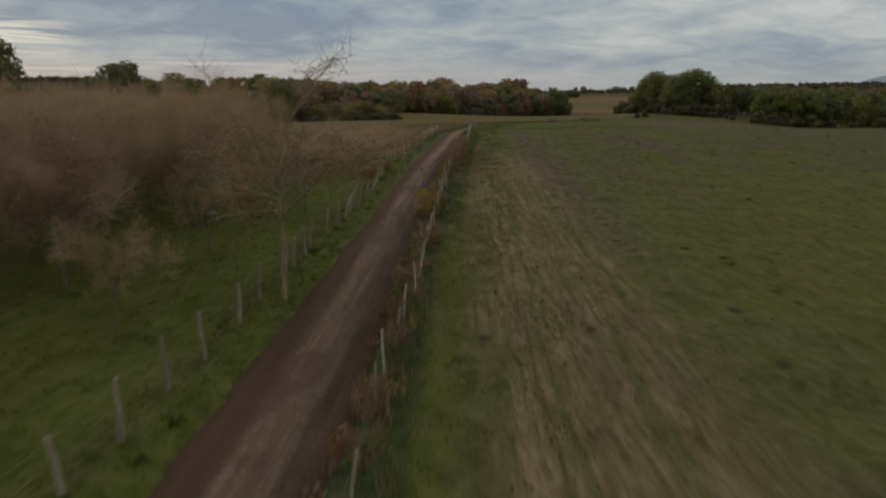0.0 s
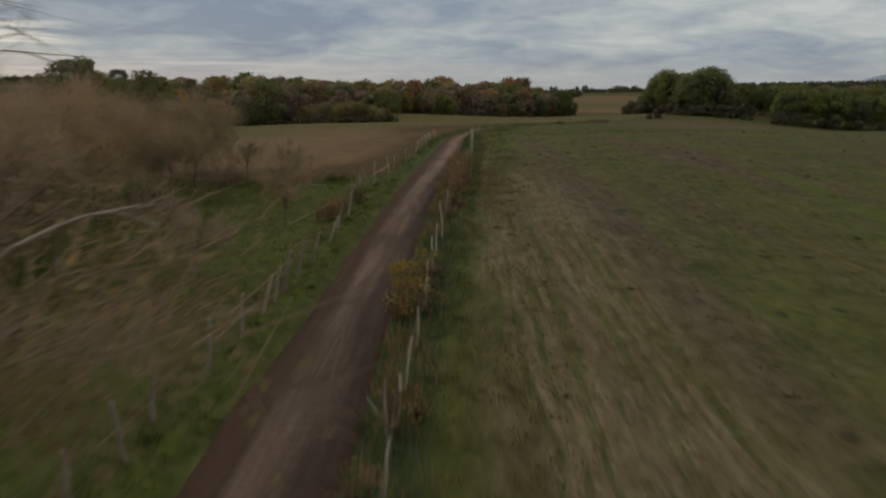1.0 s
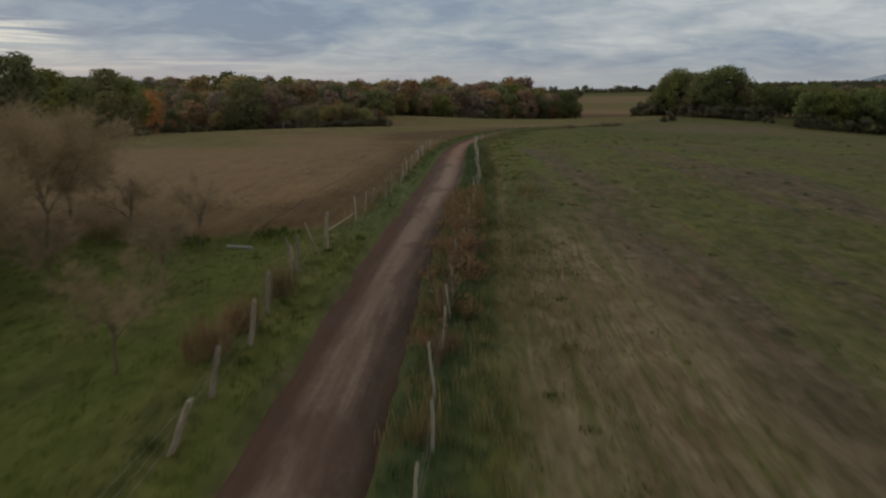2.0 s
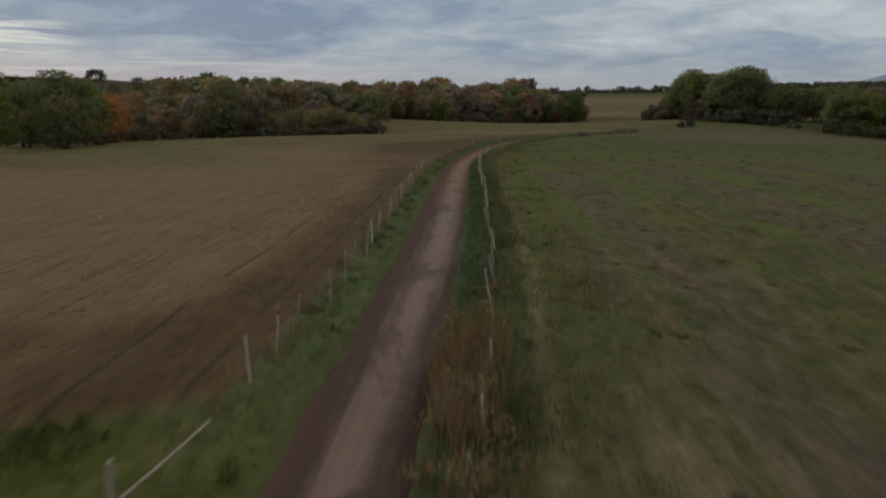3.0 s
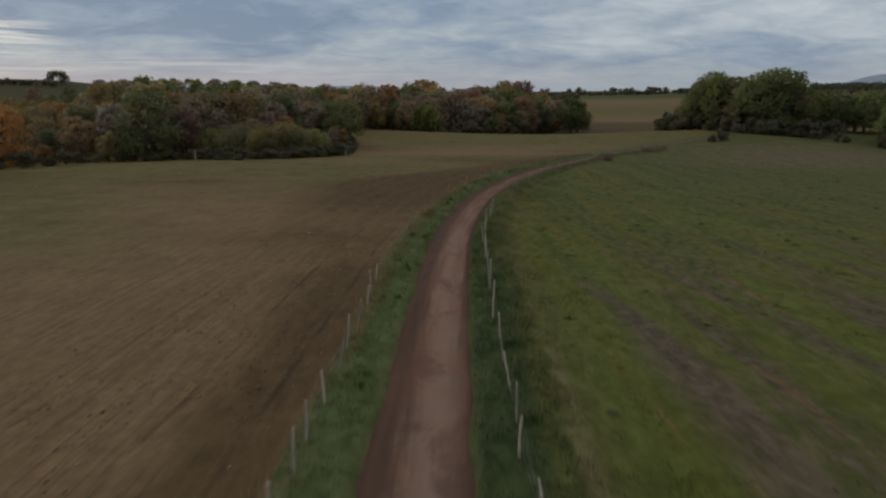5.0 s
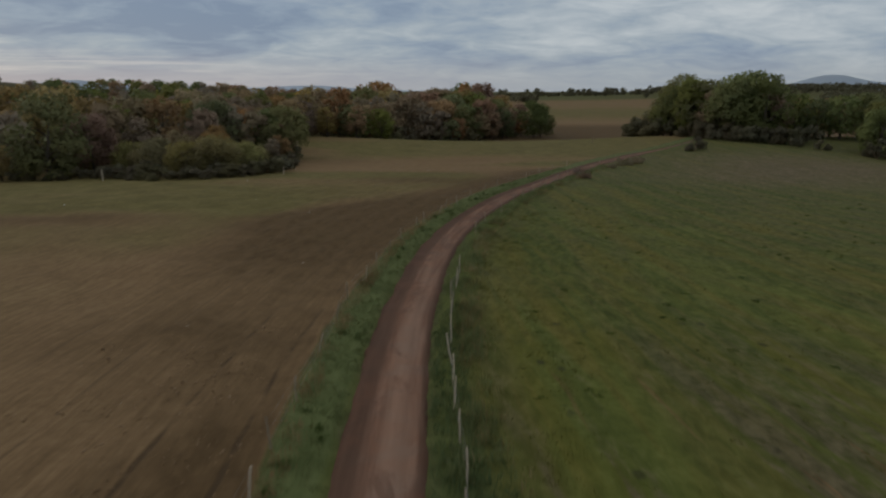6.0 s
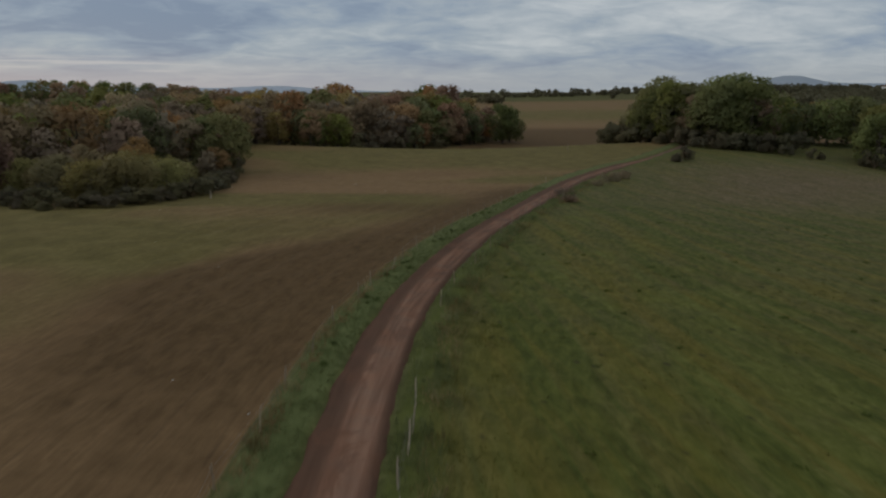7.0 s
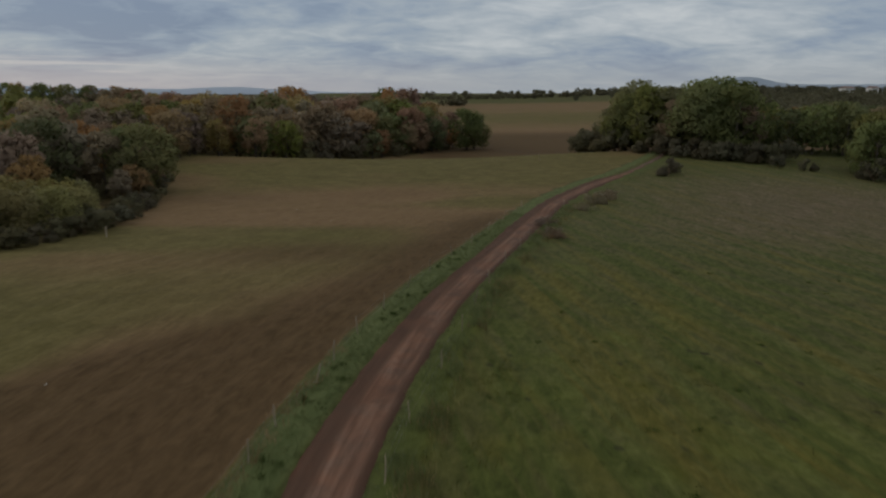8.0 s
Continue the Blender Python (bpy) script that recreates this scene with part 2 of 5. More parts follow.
i, j = np.meshgrid(np.arange(len(gy) - 1), np.arange(len(gx) - 1), indexing="ij")
b = i * len(gx) + j
ground_me = quick_mesh("ground", np.c_[px, py, pz], np.stack([b, b + 1, b + len(gx) + 1, b + len(gx)], -1).reshape(-1, 4), True)
corner = np.empty(len(ground_me.loops), np.int32)
ground_me.loops.foreach_get("vertex_index", corner)
uv = ground_me.uv_layers.new(name="lane")
uv.data.foreach_set("uv", np.c_[dd, ss][corner].astype(np.float32).ravel())

# what grows where: tilled earth, stubble, lush grass, dry grass; on the far hill dry and stubble paint haze
right = step(dd, 1.4, 2.6)
waver = dd + 1.3 * np.array([noise.noise((a * 0.45, b * 0.22, 7.0)) for a, b in zip(px, py)])
stubble = right * step(py, 66, 48) * (0.14 + 0.80 * step(waver, 2.6, 5.6) * step(dd, 10.5, 7.0))
worn = np.zeros(len(px))
for cx, wide, a, c, deep in ((7.9, 1.1, 62, 98, 1.0), (6.8, 1.4, 26, 62, 0.9), (4.9, 0.5, 4, 26, 0.5), (16.3, 1.2, 58, 104, 0.9), (12.2, 0.5, 40, 92, 0.5), (22.5, 1.5, 55, 112, 0.6), (3.6, 0.4, 10, 50, 0.6), (29, 1.2, 60, 105, 0.5)):
    worn = np.maximum(worn, right * deep * np.exp(-((px - cx) / wide) ** 2) * step(py, a - 10, a + 5) * step(py, c + 8, c - 6))
    stubble = np.maximum(stubble, 0.45 * right * deep * np.exp(-((np.abs(px - cx) - 1.5 * wide) / (0.6 * wide)) ** 2) * step(py, a - 10, a + 5) * step(py, c + 8, c - 6))
# the second term pales the far green hill, haze put into its colour
dry = np.exp(-((dd - 3.45) / 0.28) ** 2) * step(py, 112, 86) * (0.15 + 0.85 * step(py, 38, 52)) + 0.5 * hill(px, py, -290, 560, 190, 160)
grey = right * (0.38 * hill(px, py, 49, 179, 17, 15) + 0.45 * hill(px, py, 68, 198, 26, 22) + 0.35 * hill(px, py, 100, 200, 50, 40))
worn = np.maximum(worn, grey)
stubble = np.maximum(stubble, 0.8 * grey)
paddock = step(py - edge_of_field, 1.0, -1.0) * step(dd, -2.2, -3.4)
lush = np.exp(-((np.abs(dd) - 1.9) / 0.65) ** 2) + 0.8 * paddock + 0.8 * np.exp(-((dd - 2.8) / 0.55) ** 2) * step(py, 48, 38)
lush = lush + right * (0.75 * hill(px, py, 18, 112, 30, 36) + 0.9 * hill(px, py, 21, 22, 17, 46) + 0.4 * hill(px, py, 20, 160, 26, 26) + 0.62 * step(py, 60, 78) * step(py, 125, 100) * step(dd, 60, 30) * (0.30 + 0.70 * np.maximum(np.exp(-((dd - 4.2) / 2.2) ** 2), step(py, 96, 112))))
lush = lush + 1.2 * hill(px, py, -290, 560, 190, 160)
# no stubble on the far hill: this lightens it as haze would
stubble = np.maximum(stubble, 0.3 * hill(px, py, -290, 560, 160, 150))
mark = ground_me.color_attributes.new("cover", "FLOAT_COLOR", "POINT")
mark.data.foreach_set("color", np.c_[tilled, np.clip(stubble, 0, 1), np.clip(lush, 0, 1), np.clip(dry, 0, 1)].astype(np.float32).ravel())
# winter crop coming up through the tilled earth, in broad drifts
drift = np.array([noise.noise((a * 0.035 + 0.03 * b, b * 0.045 - 0.012 * a, 2.0)) for a, b in zip(px, py)]) * near
bare_wide = np.interp(py, (96, 112, 122, 135, 145, 157, 170, 190), (5, 9, 12, 14, 13.5, 8.5, 6, 3))
bare_wide = bare_wide + 5.0 * np.array([noise.noise((b * 0.05, a * 0.03, 9.0)) for a, b in zip(px, py)]) * near
strip_bare = step(dd, -bare_wide - 6, -bare_wide + 4) * step(py, 90, 112) * step(py, 202, 182)
sprout = 0.06 + 0.16 * step(py, 78, 108) + 0.38 * step(py, 116, 142) + 0.25 * step(py, 222, 236) + 0.35 * step(px, -8, -34) * step(py, 104, 128) + 0.9 * drift * step(py, 92, 125) - 0.9 * strip_bare
for cx, cy, wx, wy, less in ((9, 192, 16, 10, 0.65), (-7, 211, 17, 14, 0.9), (15, 209, 12, 6, 0.6), (6, 173, 9, 6, 0.9), (-2, 137, 6, 9, 0.5), (-10, 118, 8, 5, 0.4), (-24, 147, 10, 3, 0.5), (-17, 133, 12, 6, 0.35)):
    sprout = sprout - less * hill(px, py, cx, cy, wx, wy)
for cx, cy, wx, wy, more in ((-12, 181, 15, 6, 0.6), (-26, 167, 14, 9, 0.45), (-9, 151, 5, 7, 0.45), (-11, 139, 6, 5, 0.4), (3, 154, 4, 5, 0.4), (24, 206, 9, 9, 0.4), (36, 234, 26, 6, 0.5), (18, 250, 40, 7, 0.7), (-36, 157, 20, 7, 0.5)):
    sprout = sprout + more * hill(px, py, cx, cy, wx, wy)
sprout = tilled * np.where(far_tilled > 0.5, 0.95 * hill(px, py, 140, 530, 400, 75) + 0.25 * step(py, 600, 700), np.clip(sprout, 0, 1))
damp = tilled * np.clip((0.40 + 0.60 * step(py, 118, 140)) * strip_bare + far_tilled * step(py, 440, 380) + 0.8 * hill(px, py, 6, 173, 10, 6)
                        + 0.8 * step(dd, -7.5, -3.6) * step(py, 120, 96) + 0.7 * step(py - edge_of_field, 11, 3) + 0.5 * hill(px, py, -24, 147, 12, 3) + 0.5 * hill(px, py, 9, 183, 9, 4) + 0.4 * hill(px, py, -10, 118, 9, 4) + 0.9 * np.maximum(0, -drift - 0.12) * step(py, 90, 120), 0, 1)
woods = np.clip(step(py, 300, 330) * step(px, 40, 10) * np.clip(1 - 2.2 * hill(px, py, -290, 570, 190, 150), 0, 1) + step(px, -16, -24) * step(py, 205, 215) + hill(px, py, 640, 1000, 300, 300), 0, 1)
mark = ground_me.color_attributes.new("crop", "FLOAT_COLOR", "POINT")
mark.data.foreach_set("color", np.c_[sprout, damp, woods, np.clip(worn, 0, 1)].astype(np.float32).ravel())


def ground_material():
    m, N = material("ground")
    place = N.node("ShaderNodeTexCoord").outputs["Object"]
    strip = N.node("ShaderNodeUVMap", uv_map="lane").outputs[0]
    at = N.node("ShaderNodeSeparateColor")
    cover = N.node("ShaderNodeAttribute", attribute_name="cover")
    N.link(cover.outputs["Color"], at.inputs[0])
    crop = N.node("ShaderNodeSeparateColor")
    crop_all = N.node("ShaderNodeAttribute", attribute_name="crop")
    N.link(crop_all.outputs["Color"], crop.inputs[0])
    big = N.noise(place, 0.045, 4, 0.6)
    mid = N.noise(place, 0.4, 5, 0.6)
    clump = N.noise(N.scaled(strip, 2.3, 0.8, 1.0), 1.0, 6, 0.66, 0.5)
    small = N.noise(place, 3.2, 5, 0.65)
    tiny = N.noise(place, 14.0, 3, 0.6)
    drag = N.noise(N.scaled(place, 1.0, 0.30, 1.0), 1.0, 6, 0.64, 0.5)
    rows = N.noise(N.scaled(strip, 5.5, 0.22, 1.0), 1.0, 5, 0.66, 0.3)
    drill = N.noise(N.scaled(place, 5.5, 1.0, 1.0), 1.0, 4, 0.62, 0.4)
    passes = N.noise(N.scaled(strip, 0.42, 0.012, 1.0), 1.0, 2, 0.5)

    def loose(v, amount, lo, hi):
        return N.span(N.math("ADD", v, N.math("MULTIPLY", N.math("SUBTRACT", amount, 0.5), 1.1)), lo, hi, 0, 1, True)

    def blend(*pairs):
        total = None
        for v, k in pairs:
            total = N.math("MULTIPLY", v, k) if total is None else N.math("ADD", total, N.math("MULTIPLY", v, k))
        return total

    # pasture, thin and olive, with worn and mossy drifts
    grass = N.ramp(blend((small, 0.3), (clump, 0.45), (mid, 0.25)),
                   (0.36, (0.038, 0.041, 0.015)), (0.5, (0.074, 0.074, 0.027)), (0.63, (0.118, 0.109, 0.046)))
    grass = N.mix(N.span(big, 0.40, 0.62, 0, 0.6), grass, N.ramp(clump, (0.35, (0.046, 0.050, 0.012)), (0.65, (0.096, 0.096, 0.026))))
    grass = N.mix(N.span(drag, 0.5, 0.68, 0, 0.6), grass, N.ramp(clump, (0.35, (0.060, 0.046, 0.026)), (0.65, (0.122, 0.096, 0.054))))
    # stubble, drawn out along the drill rows
    straw = N.ramp(blend((drag, 0.3), (drill, 0.4), (clump, 0.3)),
                   (0.37, (0.088, 0.062, 0.033)), (0.5, (0.160, 0.118, 0.066)), (0.63, (0.240, 0.184, 0.108)))
    straw = N.mix(N.span(N.noise(N.scaled(place, 0.8, 0.3, 1.0, (3.0, 1.0, 0.0)), 1.0, 4, 0.6, 0.6), 0.5, 0.64, 0, 0.6, True), straw, N.ramp(clump, (0.36, (0.078, 0.048, 0.024)), (0.64, (0.150, 0.098, 0.054))))
    straw = N.mix(N.span(N.noise(N.scaled(strip, 2.6, 0.10, 1.0), 1.0, 4, 0.6, 0.3), 0.50, 0.60, 0, 0.6, True), straw, N.ramp(clump, (0.36, (0.042, 0.048, 0.010)), (0.64, (0.096, 0.098, 0.024))))
    color = N.mix(loose(at.outputs[1], N.math("ADD", N.math("MULTIPLY", drag, 0.5), N.math("MULTIPLY", mid, 0.5)), 0.1, 0.85), grass, straw)
    # green lines where the drill passed
    axes = N.node("ShaderNodeSeparateXYZ")
    N.link(place, axes.inputs[0])
    sway = N.math("MULTIPLY", N.math("SUBTRACT", N.noise(N.scaled(place, 0.5, 0.25, 1.0), 1.0, 3), 0.5), 0.9)
    teeth = N.math("SINE", N.math("MULTIPLY", N.math("ADD", axes.outputs[0], sway), 2 * math.pi / 0.37))
    teeth = N.math("MULTIPLY", N.span(teeth, 0.1, 0.8, 0, 0.5, True), N.span(N.noise(N.scaled(place, 1.2, 0.4, 1.0, (2.0, 5.0, 0.0)), 1.0, 4, 0.6), 0.42, 0.58, 0, 1, True))
    teeth = N.math("MULTIPLY", teeth, N.math("MULTIPLY", N.span(at.outputs[1], 0.3, 0.7, 0, 1), N.span(axes.outputs[1], 50, 38, 0, 1)))
    color = N.mix(teeth, color, N.ramp(small, (0.36, (0.030, 0.036, 0.010)), (0.64, (0.062, 0.068, 0.018))))
    green = N.ramp(blend((small, 0.3), (clump, 0.45), (mid, 0.25)),
                   (0.34, (0.050, 0.060, 0.012)), (0.5, (0.084, 0.095, 0.020)), (0.66, (0.124, 0.134, 0.036)))
    mown = N.noise(N.scaled(place, 0.55, 0.02, 1.0), 1.0, 3, 0.6, 0.15)
    lane_at = N.node("ShaderNodeSeparateXYZ")
    N.link(strip, lane_at.inputs[0])
    east_half = N.span(lane_at.outputs[0], 2.0, 4.0, 0, 1)
    east = N.math("MULTIPLY", east_half, N.span(lane_at.outputs[1], 250, 285, 0.35, 1, True))
    green = N.mix(N.math("MULTIPLY", east, N.span(mown, 0.42, 0.58, 0.1, 0.95, True)), green, N.ramp(clump, (0.34, (0.066, 0.064, 0.010)), (0.64, (0.106, 0.098, 0.018))))
    green = N.mix(N.span(passes, 0.46, 0.60, 0, 0.55, True), green, N.ramp(clump, (0.36, (0.058, 0.054, 0.014)), (0.62, (0.114, 0.104, 0.032))))
    color = N.mix(loose(at.outputs[2], mid, 0.15, 0.95), color, green)
    # swaths of the last cut, dark green and warm olive by turns
    swath = N.noise(N.scaled(place, 0.85, 0.035, 1.0, (5.0, 0.7, 0.0)), 1.0, 4, 0.6, 0.4)
    cut = N.math("MULTIPLY", east_half, N.span(axes.outputs[1], 92, 116, 0, 1))
    color = N.mix(N.math("MULTIPLY", cut, N.span(swath, 0.50, 0.62, 0, 0.75, True)), color, N.ramp(clump, (0.36, (0.034, 0.046, 0.009)), (0.64, (0.078, 0.092, 0.020))))
    color = N.mix(N.math("MULTIPLY", cut, N.span(swath, 0.48, 0.38, 0, 0.6, True)), color, N.ramp(clump, (0.36, (0.072, 0.062, 0.012)), (0.64, (0.140, 0.116, 0.028))))
    # coarser, greyer grass on the verge beside the tilled field
    bank = N.math("MULTIPLY", N.span(N.math("ABSOLUTE", N.math("ADD", lane_at.outputs[0], 2.1)), 0.55, 1.0, 1, 0, True), N.span(lane_at.outputs[1], 214, 222, 0, 0.85, True))
    color = N.mix(bank, color, N.ramp(clump, (0.35, (0.064, 0.080, 0.028)), (0.65, (0.122, 0.140, 0.056))))
    gully = N.span(N.math("ABSOLUTE", N.math("SUBTRACT", lane_at.outputs[0], 1.9)), 0.5, 1.0, 0.8, 0, True)
    gully = N.math("MULTIPLY", gully, N.span(lane_at.outputs[1], 255, 275, 1, 0.35, True))
    color = N.mix(gully, color, N.ramp(clump, (0.35, (0.030, 0.042, 0.018)), (0.65, (0.060, 0.078, 0.034))))
    hay = N.ramp(blend((small, 0.5), (clump, 0.5)), (0.33, (0.082, 0.068, 0.030)), (0.5, (0.148, 0.122, 0.056)), (0.68, (0.225, 0.188, 0.096)))
    color = N.mix(N.math("MULTIPLY", loose(cover.outputs["Alpha"], clump, 0.2, 0.95), 0.8), color, hay)
    bare = N.ramp(blend((clump, 0.6), (drag, 0.4)), (0.36, (0.052, 0.038, 0.026)), (0.5, (0.096, 0.069, 0.047)), (0.64, (0.160, 0.112, 0.075)))
    color = N.mix(N.math("MULTIPLY", loose(crop_all.outputs["Alpha"], blend((clump, 0.5), (drag, 0.5)), 0.15, 1.05), 0.8), color, bare)
    # long streaks left by wheels across the pasture, brown and here and there rusty
    field_part = N.math("MULTIPLY", N.math("MULTIPLY", N.span(axes.outputs[1], 34, 52, 0.35, 1, True), N.span(axes.outputs[1], 128, 96, 0, 1, True)), N.span(axes.outputs[0], 3.6, 6.2, 0, 1, True))
    streaks = N.noise(N.scaled(place, 0.62, 0.028, 1.0, (1.3, 0.4, 0.0)), 1.0, 5, 0.62, 0.25)
    streaks = N.math("MULTIPLY", N.span(N.math("ADD", N.math("MULTIPLY", streaks, 0.75), N.math("MULTIPLY", clump, 0.25)), 0.48, 0.60, 0, 0.8, True), field_part)
    color = N.mix(streaks, color, N.ramp(blend((clump, 0.6), (small, 0.4)), (0.36, (0.042, 0.031, 0.022)), (0.5, (0.082, 0.060, 0.042)), (0.64, (0.142, 0.104, 0.072))))
    rusty = N.math("MULTIPLY", N.span(N.noise(N.scaled(place, 1.9, 0.07, 1.0, (7.0, 2.0, 0.0)), 1.0, 4, 0.6, 0.2), 0.61, 0.68, 0, 0.7, True), field_part)
    color = N.mix(rusty, color, N.ramp(clump, (0.36, (0.090, 0.046, 0.022)), (0.64, (0.205, 0.112, 0.054))))
    # tilled earth
    soil = N.ramp(blend((small, 0.26), (clump, 0.22), (rows, 0.34), (mid, 0.18)),
                  (0.35, (0.104, 0.064, 0.031)), (0.5, (0.170, 0.106, 0.053)), (0.64, (0.236, 0.154, 0.080)))
    soil = N.mix(N.math("MULTIPLY", loose(crop.outputs[1], mid, 0.1, 0.95), 0.8), soil, N.ramp(clump, (0.33, (0.048, 0.028, 0.012)), (0.67, (0.092, 0.055, 0.025))))
    shoots = N.ramp(blend((small, 0.25), (clump, 0.3), (mid, 0.45)), (0.36, (0.056, 0.053, 0.014)), (0.5, (0.098, 0.089, 0.026)), (0.64, (0.150, 0.128, 0.046)))
    soil = N.mix(N.math("MULTIPLY", loose(crop.outputs[0], big, 0.0, 1.05), 0.78), soil, shoots)
    # wheel ruts left by the drill
    side, length = lane_at.outputs[0], lane_at.outputs[1]
    wob = N.math("ADD", side, N.math("MULTIPLY", N.math("SUBTRACT", N.noise(N.scaled(strip, 0.2, 0.09, 1), 1.0, 5), 0.5), 0.9))
    rut = None
    for d in (-3.9, -6.0, -9.6, -12.8):
        one = N.span(N.math("ABSOLUTE", N.math("SUBTRACT", wob, d)), 0.03, 0.13, 1.0 if d > -7 else 0.5, 0, True)
        rut = one if rut is None else N.math("MAXIMUM", rut, one)
    rut = N.math("MULTIPLY", N.math("MULTIPLY", rut, N.span(length, 295, 270, 0.15, 1, True)), N.span(N.noise(N.scaled(strip, 0.8, 0.25, 1), 1.0, 4, 0.65), 0.38, 0.56, 0, 1, True))
    soil = N.mix(N.math("MULTIPLY", rut, 0.7), soil, (0.042, 0.027, 0.016))
    comb = N.noise(N.scaled(strip, 3.2, 0.09, 1.0, (4.0, 0.0, 0.0)), 1.0, 5, 0.65, 0.3)
    near_rows = N.math("MULTIPLY", N.span(comb, 0.54, 0.64, 0, 0.55, True), N.span(length, 285, 235, 0, 1, True))
    soil = N.mix(near_rows, soil, N.ramp(clump, (0.33, (0.062, 0.038, 0.020)), (0.67, (0.115, 0.074, 0.040))))
    color = N.mix(loose(at.outputs[0], mid, 0.3, 0.75), color, soil)
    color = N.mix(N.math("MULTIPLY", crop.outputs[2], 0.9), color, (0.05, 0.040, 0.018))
    # dung, clods and dark weeds dotted over the pasture
    dots = N.node("ShaderNodeTexVoronoi", feature="F1")
    N.put(dots.inputs["Vector"], place)
    dots.inputs["Scale"].default_value = 0.33
    spot = N.math("MULTIPLY", N.span(dots.outputs["Distance"], 0.04, 0.10, 1, 0, True), N.span(N.noise(place, 0.21, 2), 0.5, 0.56, 0, 1))
    flecks = N.node("ShaderNodeTexVoronoi", feature="F1")
    N.put(flecks.inputs["Vector"], N.scaled(place, 1.0, 0.6, 1.0))
    flecks.inputs["Scale"].default_value = 1.1
    fleck = N.math("MULTIPLY", N.span(flecks.outputs["Distance"], 0.10, 0.24, 0.75, 0, True), N.span(N.noise(place, 0.5, 3), 0.52, 0.60, 0, 1))
    spot = N.math("MAXIMUM", spot, N.math("MULTIPLY", fleck, east_half))
    color = N.mix(N.math("MULTIPLY", spot, N.math("SUBTRACT", 0.8, N.math("MULTIPLY", at.outputs[0], 0.7))), color, (0.022, 0.021, 0.012))
    rise = N.math("ADD", N.math("MULTIPLY", small, 0.6), N.math("ADD", N.math("MULTIPLY", tiny, 0.25), N.math("MULTIPLY", N.math("SUBTRACT", 1.0, rut), 0.5)))
    N.surface(color, 0.95, N.bump(rise, 0.35, 0.12), 0.06, fuzz=0.025)
    return m


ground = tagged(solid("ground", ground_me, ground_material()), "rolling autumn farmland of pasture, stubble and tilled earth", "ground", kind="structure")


# ---------------------------------------------------------------- the farm track
def track_bed():
    keep = np.arange(0, len(TRACK), 1)
    cross = np.linspace(-1.75, 1.75, 23)
    p = TRACK[keep][:, None] + cross[None, :, None] * SIDE[keep][:, None]
    x, y = p[..., 0].ravel(), p[..., 1].ravel()
    d = np.tile(cross, len(keep))
    s = np.repeat(ALONG[keep], len(cross))
    lump = np.array([noise.noise((a * 0.9, b * 0.9, 4.0)) for a, b in zip(x, y)])
    edge = np.array([noise.noise((b * 0.35, 7.0 * np.sign(c), 1.0)) + 0.5 * noise.noise((b * 1.3, 3.0 * np.sign(c), 2.0)) for b, c in zip(s, d)])
    z = land(x, y) - 0.055 - 0.035 * np.exp(-((np.abs(d) - 0.62) / 0.2) ** 2) + lump * 0.02
    z = z - 0.24 * step(np.abs(d) / narrow(s) + 0.22 * edge, 1.05, 1.68)
    n = len(cross)
    i, j = np.meshgrid(np.arange(len(keep) - 1), np.arange(n - 1), indexing="ij")
    b = i * n + j
    me = quick_mesh("road", np.c_[x, y, z], np.stack([b, b + 1, b + n + 1, b + n], -1).reshape(-1, 4), True)
    corner = np.empty(len(me.loops), np.int32)
    me.loops.foreach_get("vertex_index", corner)
    me.uv_layers.new(name="lane").data.foreach_set("uv", np.c_[d, s][corner].astype(np.float32).ravel())
    return me


